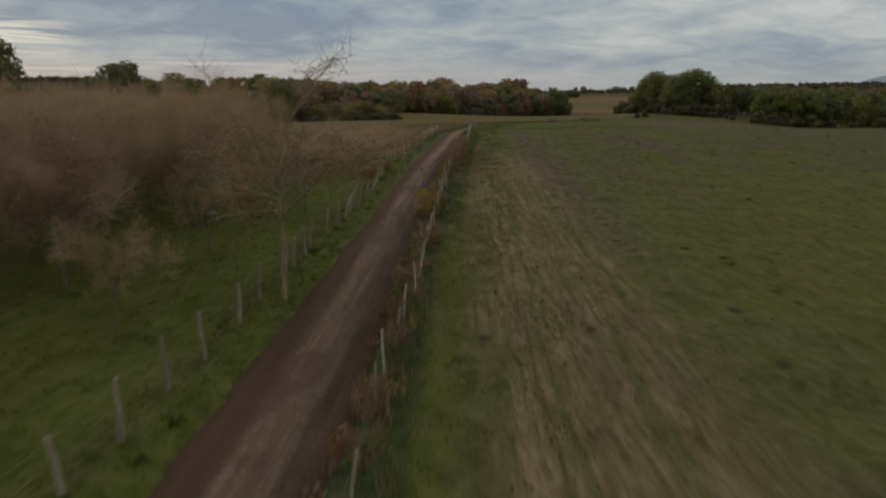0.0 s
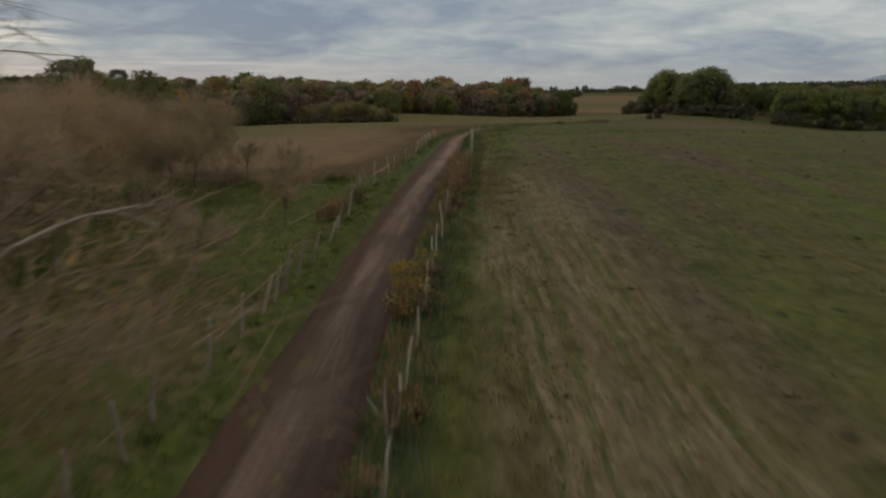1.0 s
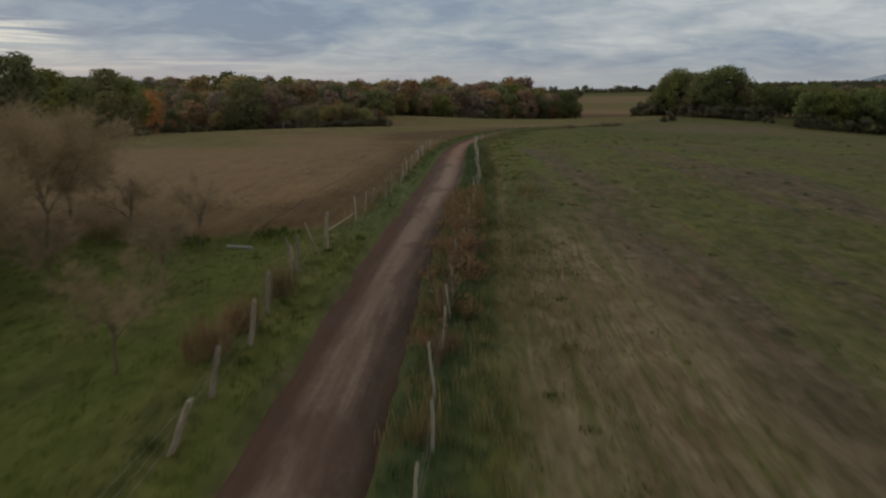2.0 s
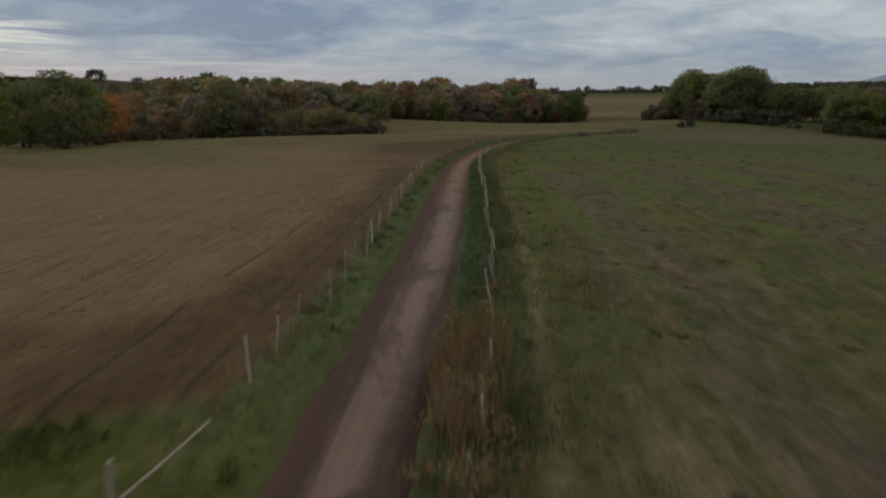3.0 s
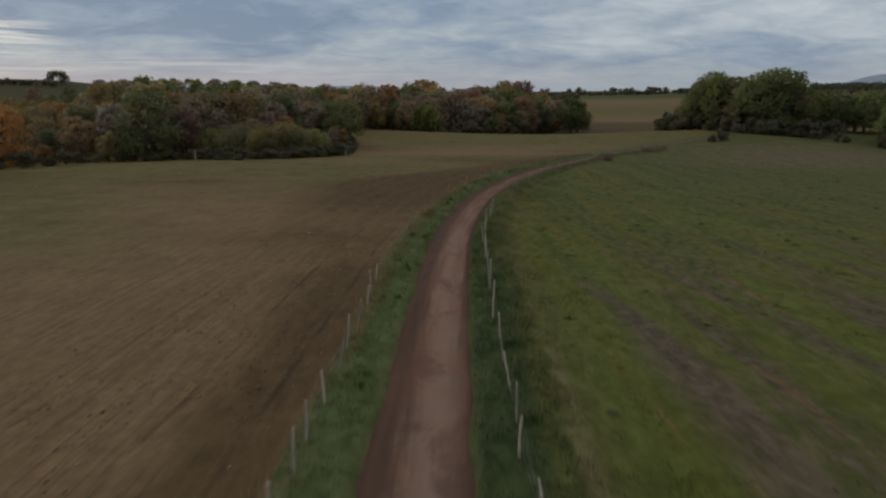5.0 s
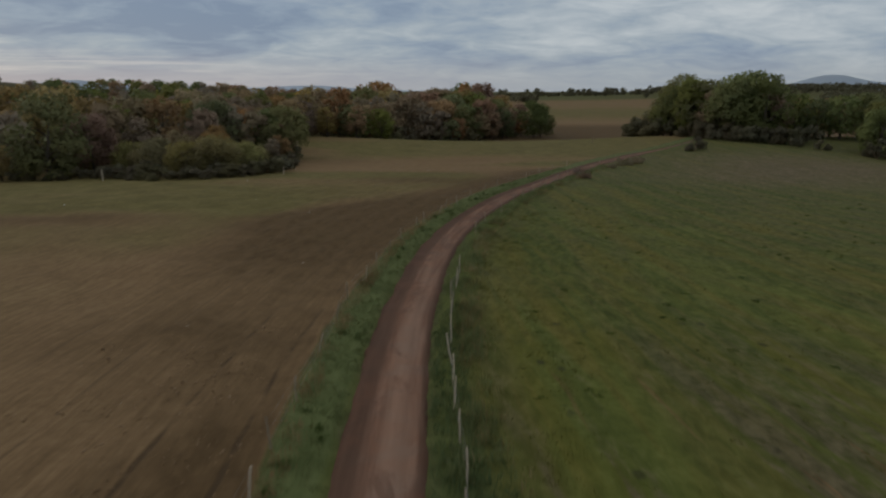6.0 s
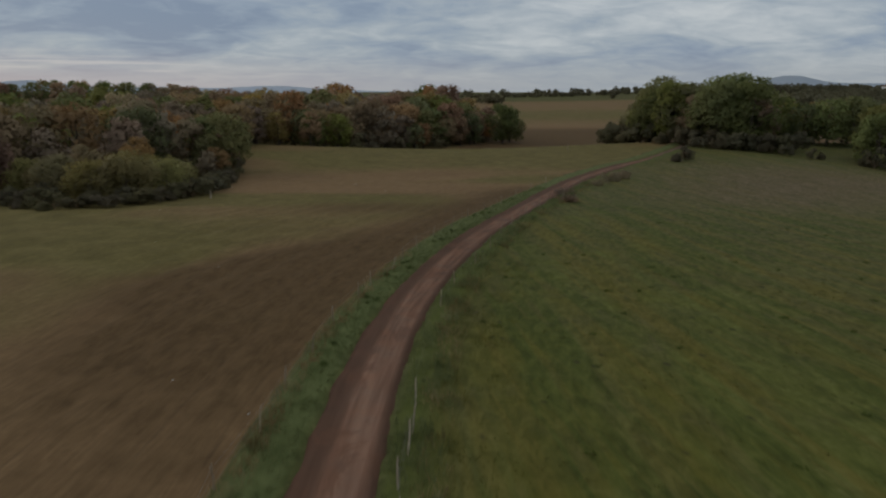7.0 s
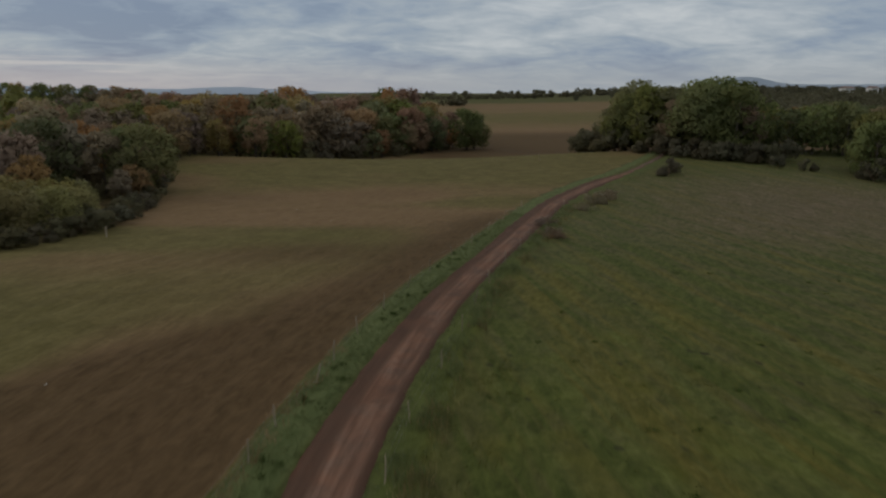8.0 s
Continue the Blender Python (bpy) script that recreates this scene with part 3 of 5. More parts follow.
def track_material():
    m, N = material("track_earth")
    place = N.node("ShaderNodeTexCoord").outputs["Object"]
    strip = N.node("ShaderNodeUVMap", uv_map="lane").outputs[0]
    saw = N.node("ShaderNodeSeparateXYZ")
    N.link(strip, saw.inputs[0])
    side, length = saw.outputs[0], saw.outputs[1]
    mid = N.noise(place, 0.8, 5, 0.6)
    small = N.noise(place, 9.0, 5, 0.65)
    drawn = N.noise(N.scaled(strip, 3.0, 0.16, 1.0), 1.0, 5, 0.6)
    color = N.ramp(N.math("ADD", N.math("MULTIPLY", drawn, 0.6), N.math("MULTIPLY", small, 0.4)),
                   (0.36, (0.062, 0.040, 0.029)), (0.5, (0.118, 0.078, 0.056)), (0.66, (0.205, 0.142, 0.106)))
    # red clay shows through where the track dips and bends
    red = N.math("MULTIPLY", N.math("MULTIPLY", N.span(length, 236, 258, 0, 1, True), N.span(length, 420, 400, 0, 1, True)), N.span(mid, 0.36, 0.6, 0.35, 1))
    color = N.mix(red, color, N.ramp(drawn, (0.34, (0.125, 0.062, 0.038)), (0.66, (0.240, 0.128, 0.082))))
    # worn pale wheel line, damp dark shoulders
    pale = N.span(N.math("ABSOLUTE", N.math("SUBTRACT", side, N.span(length, 200, 230, -0.15, 0.3))), 0.12, 0.72, 0.75, 0, True)
    color = N.mix(N.math("MULTIPLY", pale, N.math("MULTIPLY", N.span(length, 205, 228, 0.25, 1), N.span(length, 275, 300, 1, 0.1))), color, N.mix(red, (0.27, 0.184, 0.136), (0.25, 0.148, 0.100)))
    wheel = N.span(N.math("ABSOLUTE", N.math("SUBTRACT", N.math("ABSOLUTE", N.math("SUBTRACT", side, 0.05)), 0.62)), 0.05, 0.5, 0.4, 0, True)
    color = N.mix(N.math("MULTIPLY", wheel, N.math("MULTIPLY", N.span(length, 262, 285, 0, 1), N.span(length, 288, 308, 1, 0.12))), color, N.ramp(drawn, (0.34, (0.175, 0.098, 0.066)), (0.66, (0.29, 0.176, 0.124))))
    ragged = N.math("ADD", side, N.math("MULTIPLY", N.math("SUBTRACT", N.noise(N.scaled(strip, 0.9, 0.55, 1.0), 1.0, 4, 0.6), 0.5), 0.8))
    damp_side = N.math("MULTIPLY", N.span(ragged, 0.2, 1.0, 0, 0.66, True), N.span(length, 214, 234, 1, 0.2, True))
    color = N.mix(damp_side, color, (0.036, 0.024, 0.018))
    wet = N.span(N.math("ADD", N.math("MULTIPLY", N.math("ABSOLUTE", N.math("ADD", side, -0.28)), N.span(length, 255, 290, 1.0, 1.3)), N.math("MULTIPLY", mid, 0.5)), 0.85, 1.3, 0, 0.8, True)
    color = N.mix(wet, color, (0.078, 0.044, 0.029))
    pools = N.span(N.noise(N.scaled(strip, 0.7, 0.30, 1.0, (0.0, 3.1, 0)), 1.0, 5, 0.65, 0.6), 0.50, 0.61, 0, 0.6, True)
    color = N.mix(pools, color, N.mix(red, (0.080, 0.046, 0.032), (0.120, 0.058, 0.034)))
    gloss = N.math("SUBTRACT", 0.95, N.math("MULTIPLY", pools, 0.25))
    N.surface(color, gloss, N.bump(N.math("ADD", small, drawn), 0.6, 0.05), 0.08)
    return m


road = tagged(solid("road", track_bed(), track_material()), "rutted single-lane farm track of bare brown earth", "dirt road", kind="structure")


# ---------------------------------------------------------------- plant materials
def leaf_material(name, dark, middle, light, spread=0.5, through=0.42, even=0.0):
    """Leaves that differ one from another and, less, from plant to plant."""
    dark, light = (tuple(c + (m - c) * even for c, m in zip(v, middle)) for v in (dark, light))
    m, N = material(name)
    one = N.node("ShaderNodeNewGeometry").outputs["Random Per Island"]
    whole = N.node("ShaderNodeObjectInfo").outputs["Random"]
    place = N.node("ShaderNodeTexCoord").outputs["Object"]
    drift = N.noise(place, 0.55, 2, 0.5)
    f = N.math("ADD", N.math("MULTIPLY", one, 0.14), N.math("MULTIPLY", drift, 0.86))
    color = N.ramp(f, (0.22, dark), (0.5, middle), (0.78, light))
    shade = N.node("ShaderNodeHueSaturation")
    N.put(shade.inputs["Color"], color)
    N.put(shade.inputs["Hue"], N.span(whole, 0, 1, 0.5 - 0.035 * spread, 0.5 + 0.03 * spread))
    N.put(shade.inputs["Value"], N.span(N.math("FRACT", N.math("MULTIPLY", whole, 7.31)), 0, 1, 1 - 0.26 * spread, 1 + 0.30 * spread))
    N.put(shade.inputs["Saturation"], N.span(N.math("FRACT", N.math("MULTIPLY", whole, 3.77)), 0, 1, 1 - 0.3 * spread, 1.1))
    N.surface(shade.outputs[0], 0.7, None, 0.15, through=through)
    return m


def bark_material(name, dark, light, scale=6.0):
    m, N = material(name)
    place = N.node("ShaderNodeTexCoord").outputs["Object"]
    grain = N.noise(N.scaled(place, scale, scale, scale * 0.2), 1.0, 5, 0.65, 0.4)
    moss = N.noise(place, 0.9, 3, 0.6)
    color = N.ramp(grain, (0.3, dark), (0.7, light))
    color = N.mix(N.span(moss, 0.55, 0.7, 0, 0.4), color, (0.10, 0.095, 0.04))
    N.surface(color, 0.9, N.bump(grain, 0.7, 0.03), 0.15)
    return m


OAK = leaf_material("oak_leaf", (0.080, 0.090, 0.028), (0.165, 0.174, 0.054), (0.28, 0.262, 0.080), 0.8, 0.42, 0.3)
RUST = leaf_material("autumn_leaf", (0.165, 0.104, 0.042), (0.305, 0.196, 0.082), (0.44, 0.285, 0.120), 0.9, 0.42, 0.3)
ORANGE = leaf_material("orange_leaf", (0.26, 0.120, 0.045), (0.45, 0.212, 0.080), (0.58, 0.295, 0.12), 0.2)
WILLOW = leaf_material("willow_leaf", (0.121, 0.108, 0.038), (0.231, 0.202, 0.078), (0.352, 0.300, 0.125), 0.5, 0.42, 0.25)
SCRUB = leaf_material("scrub_leaf", (0.072, 0.064, 0.036), (0.132, 0.116, 0.064), (0.200, 0.172, 0.094), 0.5, 0.42, 0.4)
HAZEL = leaf_material("thicket_twig", (0.140, 0.102, 0.062), (0.225, 0.168, 0.102), (0.305, 0.230, 0.142), 0.7, 0.3, 0.35)
YELLOW = leaf_material("yellow_leaf", (0.17, 0.120, 0.032), (0.36, 0.255, 0.065), (0.52, 0.37, 0.11), 0.4)
BROWN = leaf_material("dead_leaf", (0.135, 0.085, 0.042), (0.25, 0.160, 0.080), (0.37, 0.25, 0.135), 0.6)
ASH_LEAF = leaf_material("ash_leaf", (0.140, 0.094, 0.044), (0.25, 0.170, 0.080), (0.38, 0.265, 0.120), 0.2)
BARK = bark_material("bark", (0.035, 0.028, 0.022), (0.12, 0.098, 0.076))
PALE_BARK = bark_material("pale_bark", (0.16, 0.12, 0.062), (0.40, 0.32, 0.19), 9.0)
ORCHARD_BARK = bark_material("orchard_bark", (0.105, 0.076, 0.050), (0.24, 0.178, 0.122))
DEAD_WOOD = bark_material("dead_wood", (0.20, 0.165, 0.115), (0.46, 0.40, 0.31), 9.0)
TWIG = leaf_material("bare_twig", (0.205, 0.140, 0.086), (0.345, 0.238, 0.146), (0.47, 0.335, 0.208), 0.4, 0.4)


def stuff_part(name, me, mat, parent, label=""):
    return tagged(solid(name, me, mat, parent, label), kind="stuff")


# ---------------------------------------------------------------- plant shapes
def cards(centres, facing, size, r, long=1.3, loose=0.55):
    """Pointed leaves at the centres, each turned about its own facing."""
    n = len(centres)
    f = facing + r.normal(0, loose, (n, 3))
    f /= np.linalg.norm(f, axis=1)[:, None] + 1e-9
    u = np.cross(f, r.normal(0, 1, (n, 3)))
    u /= np.linalg.norm(u, axis=1)[:, None] + 1e-9
    w = np.cross(f, u)
    s = (size * r.uniform(0.55, 1.35, n))[:, None]
    v = np.stack([centres - u * s * long * 0.4 + w * s * 0.46 - f * s * 0.1, centres - u * s * long * 0.4 - w * s * 0.46 - f * s * 0.1, centres + u * s * long * 0.6], 1)
    return v.reshape(-1, 3), np.arange(3 * n).reshape(-1, 3)


def crown_mesh(name, wide, tall, base, lobes, count, size, seed, flat=0.0):
    """An uneven crown: leaf clumps set on many overlapping lobes."""
    r = np.random.default_rng(seed)
    a = r.uniform(0, 2 * np.pi, lobes)
    h = r.uniform(0, 1, lobes) ** 0.85
    out = np.sqrt(np.clip(1 - (1.55 * h - 0.62) ** 2, 0.05, 1)) * r.uniform(0.35, 1.0, lobes) ** 0.6
    mid = np.c_[np.cos(a) * out * wide / 2, np.sin(a) * out * wide / 2, base + h * (tall - base)]
    mid[:, :2] *= r.uniform(0.8, 1.15, 2)
    rad = r.uniform(0.16, 0.29, lobes) * wide * (1 - 0.25 * h)
    pick = r.choice(lobes, count, p=rad ** 2 / (rad ** 2).sum())
    way = r.normal(0, 1, (count, 3))
    way[:, 2] = way[:, 2] * 0.8 + 0.25
    way /= np.linalg.norm(way, axis=1)[:, None]
    deep = np.where(r.uniform(0, 1, count) < 0.85, r.uniform(0.82, 1.05, count), r.uniform(0.5, 0.9, count))
    c = mid[pick] + way * (rad[pick] * deep)[:, None] * np.array([1, 1, 0.78 - 0.2 * flat])
    c[:, 2] = np.maximum(c[:, 2], base * 0.5 + 0.05)
    v, f = cards(c, way, size, r, 1.3, 0.32)
    me = quick_mesh(name, v, f, True)
    # the leaves of a clump share the clump's rounding
    whole = c - np.array([0, 0, base + 0.35 * (tall - base)])
    whole /= np.linalg.norm(whole, axis=1)[:, None] + 1e-9
    round_way = way * 0.40 + whole * 0.75 + r.normal(0, 0.07, way.shape)
    round_way /= np.linalg.norm(round_way, axis=1)[:, None]
    me.normals_split_custom_set_from_vertices(np.repeat(round_way, 3, 0).tolist())
    return me


def limbs(r, tall, base, wide, thick, count=6):
    """A tapered trunk with rising limbs."""
    k = 6
    lean = r.normal(0, 0.03 * tall, (k, 2)).cumsum(0) * 0.5
    lean -= lean[0]
    z = np.linspace(-0.3, tall * 0.8, k)
    line = np.c_[lean, z]
    out = [tube(line, thick * np.array([1.35, 1.0, 0.85, 0.65, 0.4, 0.12]), 7)]
    for n in range(count):
        a = n * 2.4 + r.uniform(-0.5, 0.5)
        h = r.uniform(max(0.12, base / tall * 0.7), 0.6) * tall
        start = np.array([np.interp(h, z, line[:, 0]), np.interp(h, z, line[:, 1]), h])
        reach = wide * r.uniform(0.28, 0.42)
        end = start + np.array([np.cos(a) * reach, np.sin(a) * reach, r.uniform(0.15, 0.3) * tall])
        bend = (start + end) / 2 + r.normal(0, 0.06 * wide, 3) + np.array([0, 0, 0.04 * tall])
        t = np.linspace(0, 1, 5)[:, None]
        curve = (1 - t) ** 2 * start + 2 * t * (1 - t) * bend + t ** 2 * end
        out.append(tube(curve, thick * np.array([0.5, 0.4, 0.3, 0.2, 0.06]), 5))
    return joined(out)


def leafy_tree(name, label, category, wide, tall, base, leaf, bark, lobes, count, size, seed, thick=None):
    """A tree at the origin: trunk with limbs, and crown."""
    r = np.random.default_rng(seed + 500)
    tree = tagged(new(name), label, category)
    solid("trunk", quick_mesh("trunk", *limbs(r, tall, base, wide, thick or tall * 0.022), True), bark, tree)
    stuff_part("crown", crown_mesh("crown", wide, tall, base, lobes, count, size, seed), leaf, tree)
    return tree


def bare_tree(name, label, tall, spread, seed, bark=BARK, twigs=2600, leaves=0, leaf=None, fork=0.3, twig=None, stout=1.0, fine=1.0, shaggy=1.0):
    """A leafless tree: trunk, limbs that branch twice, and a haze of fine twigs."""
    r = np.random.default_rng(seed)
    thick = tall * 0.017 * stout
    tree = tagged(new(name), label, "tree")
    start = np.array([0, 0, tall * fork])
    stem = np.c_[r.normal(0, 0.015 * tall, (5, 2)).cumsum(0) * 0.6, np.linspace(-0.2, tall * fork * 1.25, 5)]
    stem[0, :2] = 0
    trunk = [tube(stem, thick * np.array([1.5, 1.1, 1.0, 0.9, 0.6]), 7)]
    boughs, tips = [], []
    for n in range(8):
        a = n * 2.39996 + r.uniform(-0.3, 0.3)
        rise = r.uniform(0.45, 1.25)
        t = np.linspace(0, 1, 7)[:, None]
        reach = spread * 0.5 * np.cos(rise) * r.uniform(0.85, 1.15)
        top = tall * (1 - fork) * np.sin(rise) * r.uniform(0.72, 0.98)
        foot = stem[3 if n % 2 else 4]
        line = foot + t * np.array([np.cos(a) * reach, np.sin(a) * reach, 0]) + np.array([0, 0, 1]) * top * t ** 0.8
        line = line + np.cumsum(r.normal(0, 0.022 * tall, (7, 3)), 0) * t
        boughs.append(tube(line, thick * np.linspace(0.55, 0.12, 7), 5))
        for k in range(9):
            u = r.uniform(0.25, 1.0)
            p = np.array([np.interp(u, t[:, 0], line[:, c]) for c in range(3)])
            way = r.normal(0, 1, 3)
            way = way / np.linalg.norm(way) * 0.8 + np.array([np.cos(a), np.sin(a), 0.55]) * 0.5
            long = tall * r.uniform(0.14, 0.27)
            q = np.linspace(0, 1, 5)[:, None]
            small = p + q * way * long + np.cumsum(r.normal(0, 0.012 * tall, (5, 3)), 0) * q
            boughs.append(tube(small, thick * np.linspace(0.22, 0.05, 5), 4))
            tips += [(small[m], way) for m in (1, 2, 3, 4)]
    solid("trunk", quick_mesh("trunk", *joined(trunk), True), bark, tree)
    stuff_part("branchwork", quick_mesh("branchwork", *joined(boughs), True), bark, tree)
    at = np.array([p for p, _ in tips])
    along = np.array([w for _, w in tips])
    pick = r.integers(0, len(at), twigs)
    way = along[pick] * 0.6 + r.normal(0, 0.6, (twigs, 3)) + np.array([0, 0, 0.15])
    way /= np.linalg.norm(way, axis=1)[:, None]
    long = (tall * shaggy * r.uniform(0.05, 0.15, twigs))[:, None]
    foot = at[pick] + r.normal(0, 0.02 * tall * shaggy ** 2, (twigs, 3))
    across = np.cross(way, r.normal(0, 1, (twigs, 3)))
    across /= np.linalg.norm(across, axis=1)[:, None]
    wide = (0.0020 * tall + 0.005) * fine
    v = np.stack([foot - across * wide, foot + way * long + r.normal(0, 0.008 * tall, (twigs, 3)), foot + across * wide], 1).reshape(-1, 3)
    stuff_part("twig_crown", quick_mesh("twig_crown", v, np.arange(3 * twigs).reshape(-1, 3)), twig or TWIG, tree)
    if leaves:
        hung = at[at[:, 2] < 0.78 * tall]
        v, f = cards(hung[r.integers(0, len(hung), leaves)] + r.normal(0, 0.035 * tall, (leaves, 3)), np.tile([0, 0, 1.0], (leaves, 1)), 0.085, r)
        stuff_part("leaf_cover", quick_mesh("leaf_cover", v, f), leaf, tree, "last yellow-brown leaves")
    return tree


def bush(name, label, wide, tall, leaf, count, size, seed, stems=14, category="bush"):
    """A low bush: stems from one foot, leaf clumps on small lobes down to the ground."""
    r = np.random.default_rng(seed)
    thing = tagged(new(name), label, category)
    canes = []
    for n in range(stems):
        a = r.uniform(0, 2 * np.pi)
        t = np.linspace(0, 1, 4)[:, None]
        reach = wide * 0.5 * r.uniform(0.2, 0.95)
        line = t * np.array([np.cos(a) * reach, np.sin(a) * reach, 0]) + np.array([0, 0, 1.0]) * tall * r.uniform(0.6, 1.05) * t ** 0.7
        line[0, 2] = -0.1
        canes.append(tube(line, (0.004 + 0.0025 * tall) * np.array([1, 0.8, 0.6, 0.2]), 4))
    stuff_part("stem_tangle", quick_mesh("stem_tangle", *joined(canes), True), TWIG, thing)
    stuff_part("foliage", crown_mesh("foliage", wide, tall, 0.12 * tall, max(9, count // 90), count, size, seed + 1), leaf, thing)
    return thing


def stand(thing, x, y, size=1.0, turn=0.0, stretch=1.0, sink=0.0):
    """The pose of a plant on the ground."""
    return Matrix.LocRotScale((x, y, float(land(x, y)) - sink), Euler((0, 0, turn)), (size, size, size * stretch))


class Stock:
    """Plants of one kind: the first is built, the others are copies."""

    def __init__(self, makers, group=""):
        self.makers, self.made, self.group = makers, {}, group

    def plant(self, which, x, y, size=1.0, turn=0.0, stretch=1.0, sink=0.0):
        which %= len(self.makers)
        if which not in self.made:
            ob = self.makers[which]()
            tagged(ob, group=self.group)
            ob.matrix_basis = Matrix.Identity(4)
            ob.matrix_basis = stand(ob, x, y, size, turn, stretch, sink)
            self.made[which] = (ob, ob.scale.copy())
            ob.scale = ob.scale
            return ob
        first = self.made[which][0]
        m = stand(first, x, y, size, turn, stretch, sink)
        keep = first.scale.copy()
        first.scale = (1, 1, 1)
        ob = copy_thing(first, m)
        first.scale = keep
        return ob


def oak(seed, count=3600, size=0.43):
    return lambda: leafy_tree("oak_tree", "dark green oak with a dense rounded crown", "tree", 9.0, 11.5, 1.6, OAK, BARK, 46, count, size, seed)


def autumn(seed, count=3300, size=0.42):
    return lambda: leafy_tree("autumn_tree", "broadleaf tree turning brown and rust in autumn", "tree", 7.6, 11.5, 2.0, RUST, BARK, 40, count, size, seed)


def thicket(seed, count=2900, size=0.40):
    return lambda: leafy_tree("thicket_tree", "nearly leafless grey-brown woodland tree", "tree", 6.6, 10.5, 1.6, HAZEL, BARK, 34, count, size, seed, 0.12)


def willow(seed):
    return lambda: leafy_tree("willow_bush", "rounded olive-yellow willow at the field's edge", "bush", 6.2, 5.6, 0.4, WILLOW, BARK, 44, 3600, 0.24, seed, 0.10)


def hedge_bush(seed):
    return lambda: bush("hedge_bush", "dark leafless scrub bush along the hedge", 4.4, 2.6, SCRUB, 950, 0.30, seed)


OAKS = Stock([oak(11), oak(12), oak(13)], "oaks of the wood")
AUTUMN = Stock([autumn(21), autumn(22), autumn(23)], "autumn trees of the wood")
THICKET = Stock([thicket(31), thicket(32)], "bare trees of the wood")
FAR_OAKS = Stock([oak(14, 1300, 0.6), oak(15, 1300, 0.6)], "oaks of the wood")
FAR_AUTUMN = Stock([autumn(24, 1250, 0.57), autumn(25, 1250, 0.57)], "autumn trees of the wood")
FAR_THICKET = Stock([thicket(34, 1150, 0.54), thicket(35, 1150, 0.54)], "bare trees of the wood")
WILLOWS = Stock([willow(41), willow(42)], "willows at the field's edge")
HEDGE = Stock([hedge_bush(51), hedge_bush(52), hedge_bush(53)], "hedge bushes")


# ---------------------------------------------------------------- the wood beyond the fields
FRONT = ((-140, 178), (-92, 183), (-70, 187), (-56, 191), (-44, 189), (-35, 187.5), (-26.5, 180), (-20, 177), (-16, 181), (-14.8, 191), (-15.3, 206), (-16.3, 222), (-19, 240), (-21, 256), (2, 284), (24, 308), (46, 331), (52, 380))
front_line = smooth_line(FRONT, 1.0)
front_out = np.gradient(front_line, axis=0)
front_out /= np.linalg.norm(front_out, axis=1)[:, None]
front_out = np.c_[-front_out[:, 1], front_out[:, 0]]     # away from the fields
front_length = np.r_[0, np.cumsum(np.linalg.norm(np.diff(front_line, axis=0), axis=1))]


def wood():
    r = np.random.default_rng(90)
    placed = [(-65.6, 185.0), (-43.3, 189.5)]
    # rows from the edge inwards: low and bushy at the front, taller behind
    for depth, pace, low, high in ((1.0, 5.2, 0.45, 0.70), (6.0, 5.6, 0.75, 1.0), (12.5, 6.2, 0.92, 1.12), (19.5, 7.0, 1.0, 1.18), (28, 8.0, 1.02, 1.22), (38, 9, 1.05, 1.25), (50, 10, 1.05, 1.28)):
        for s in np.arange(r.uniform(0, 3), front_length[-1], pace):
            n = np.searchsorted(front_length, s)
            x, y = front_line[min(n, len(front_line) - 1)] + front_out[min(n, len(front_line) - 1)] * (depth + r.uniform(-2, 2)) + r.uniform(-1.6, 1.6, 2)
            if y > 470 or x < -118 or min(math.hypot(x - a, y - b) for a, b in placed) < (3.4 if depth < 10 else 4.6):
                continue
            off = front_line - (x, y)
            k = int(np.argmin((off ** 2).sum(1)))
            if -off[k] @ front_out[k] < 0.6 * depth - 1:
                continue
            placed.append((x, y))
            size, turn, kind = r.uniform(low, high), r.uniform(0, 6.28), r.uniform()
            size *= 1 - (0.18 if depth < 10 else 0.10 if depth < 32 else 0.0) * float(step(x, 6, -14))
            size *= 1 + 0.16 * float(step(x, -24, -8)) + 0.08 * float(step(x, 6, 26))
            size *= 1 - 0.42 * float(step(x + 0.44 * (y - 70), 6, -14))     # lower growth towards the west
            nose = float(step(x, -44, -32) * step(y, 214, 202))     # the spur of young growth that reaches into the field
            size *= 1 - nose * float(step(depth, 30, 8)) * 0.45
            if depth < 3 and nose > 0.4:
                HEDGE.plant(int(r.integers(3)), x, y, r.uniform(0.45, 0.8), turn)
                continue
            if depth < 8 and nose > 0.4:
                WILLOWS.plant(int(r.integers(2)), x, y, r.uniform(0.6, 0.85), turn, r.uniform(0.85, 1.05))
                continue
            drift = noise.noise((x * 0.03, y * 0.03, 5.0)) * 0.55
            far = depth > 15 or y > 262
            if depth < 3 and kind < 0.42:
                HEDGE.plant(int(r.integers(3)), x, y, r.uniform(0.9, 1.6), turn)
            elif kind + drift < 0.30:
                (FAR_THICKET if far else THICKET).plant(int(r.integers(2)), x, y, size, turn, r.uniform(0.85, 1.1), 0.1)
            elif kind + drift < 0.74:
                (FAR_AUTUMN if far else AUTUMN).plant(int(r.integers(3)), x, y, size, turn, r.uniform(0.85, 1.1), 0.1)
            else:
                (FAR_OAKS if far else OAKS).plant(int(r.integers(3)), x, y, size * 0.98, turn, r.uniform(0.85, 1.05), 0.1)


wood()


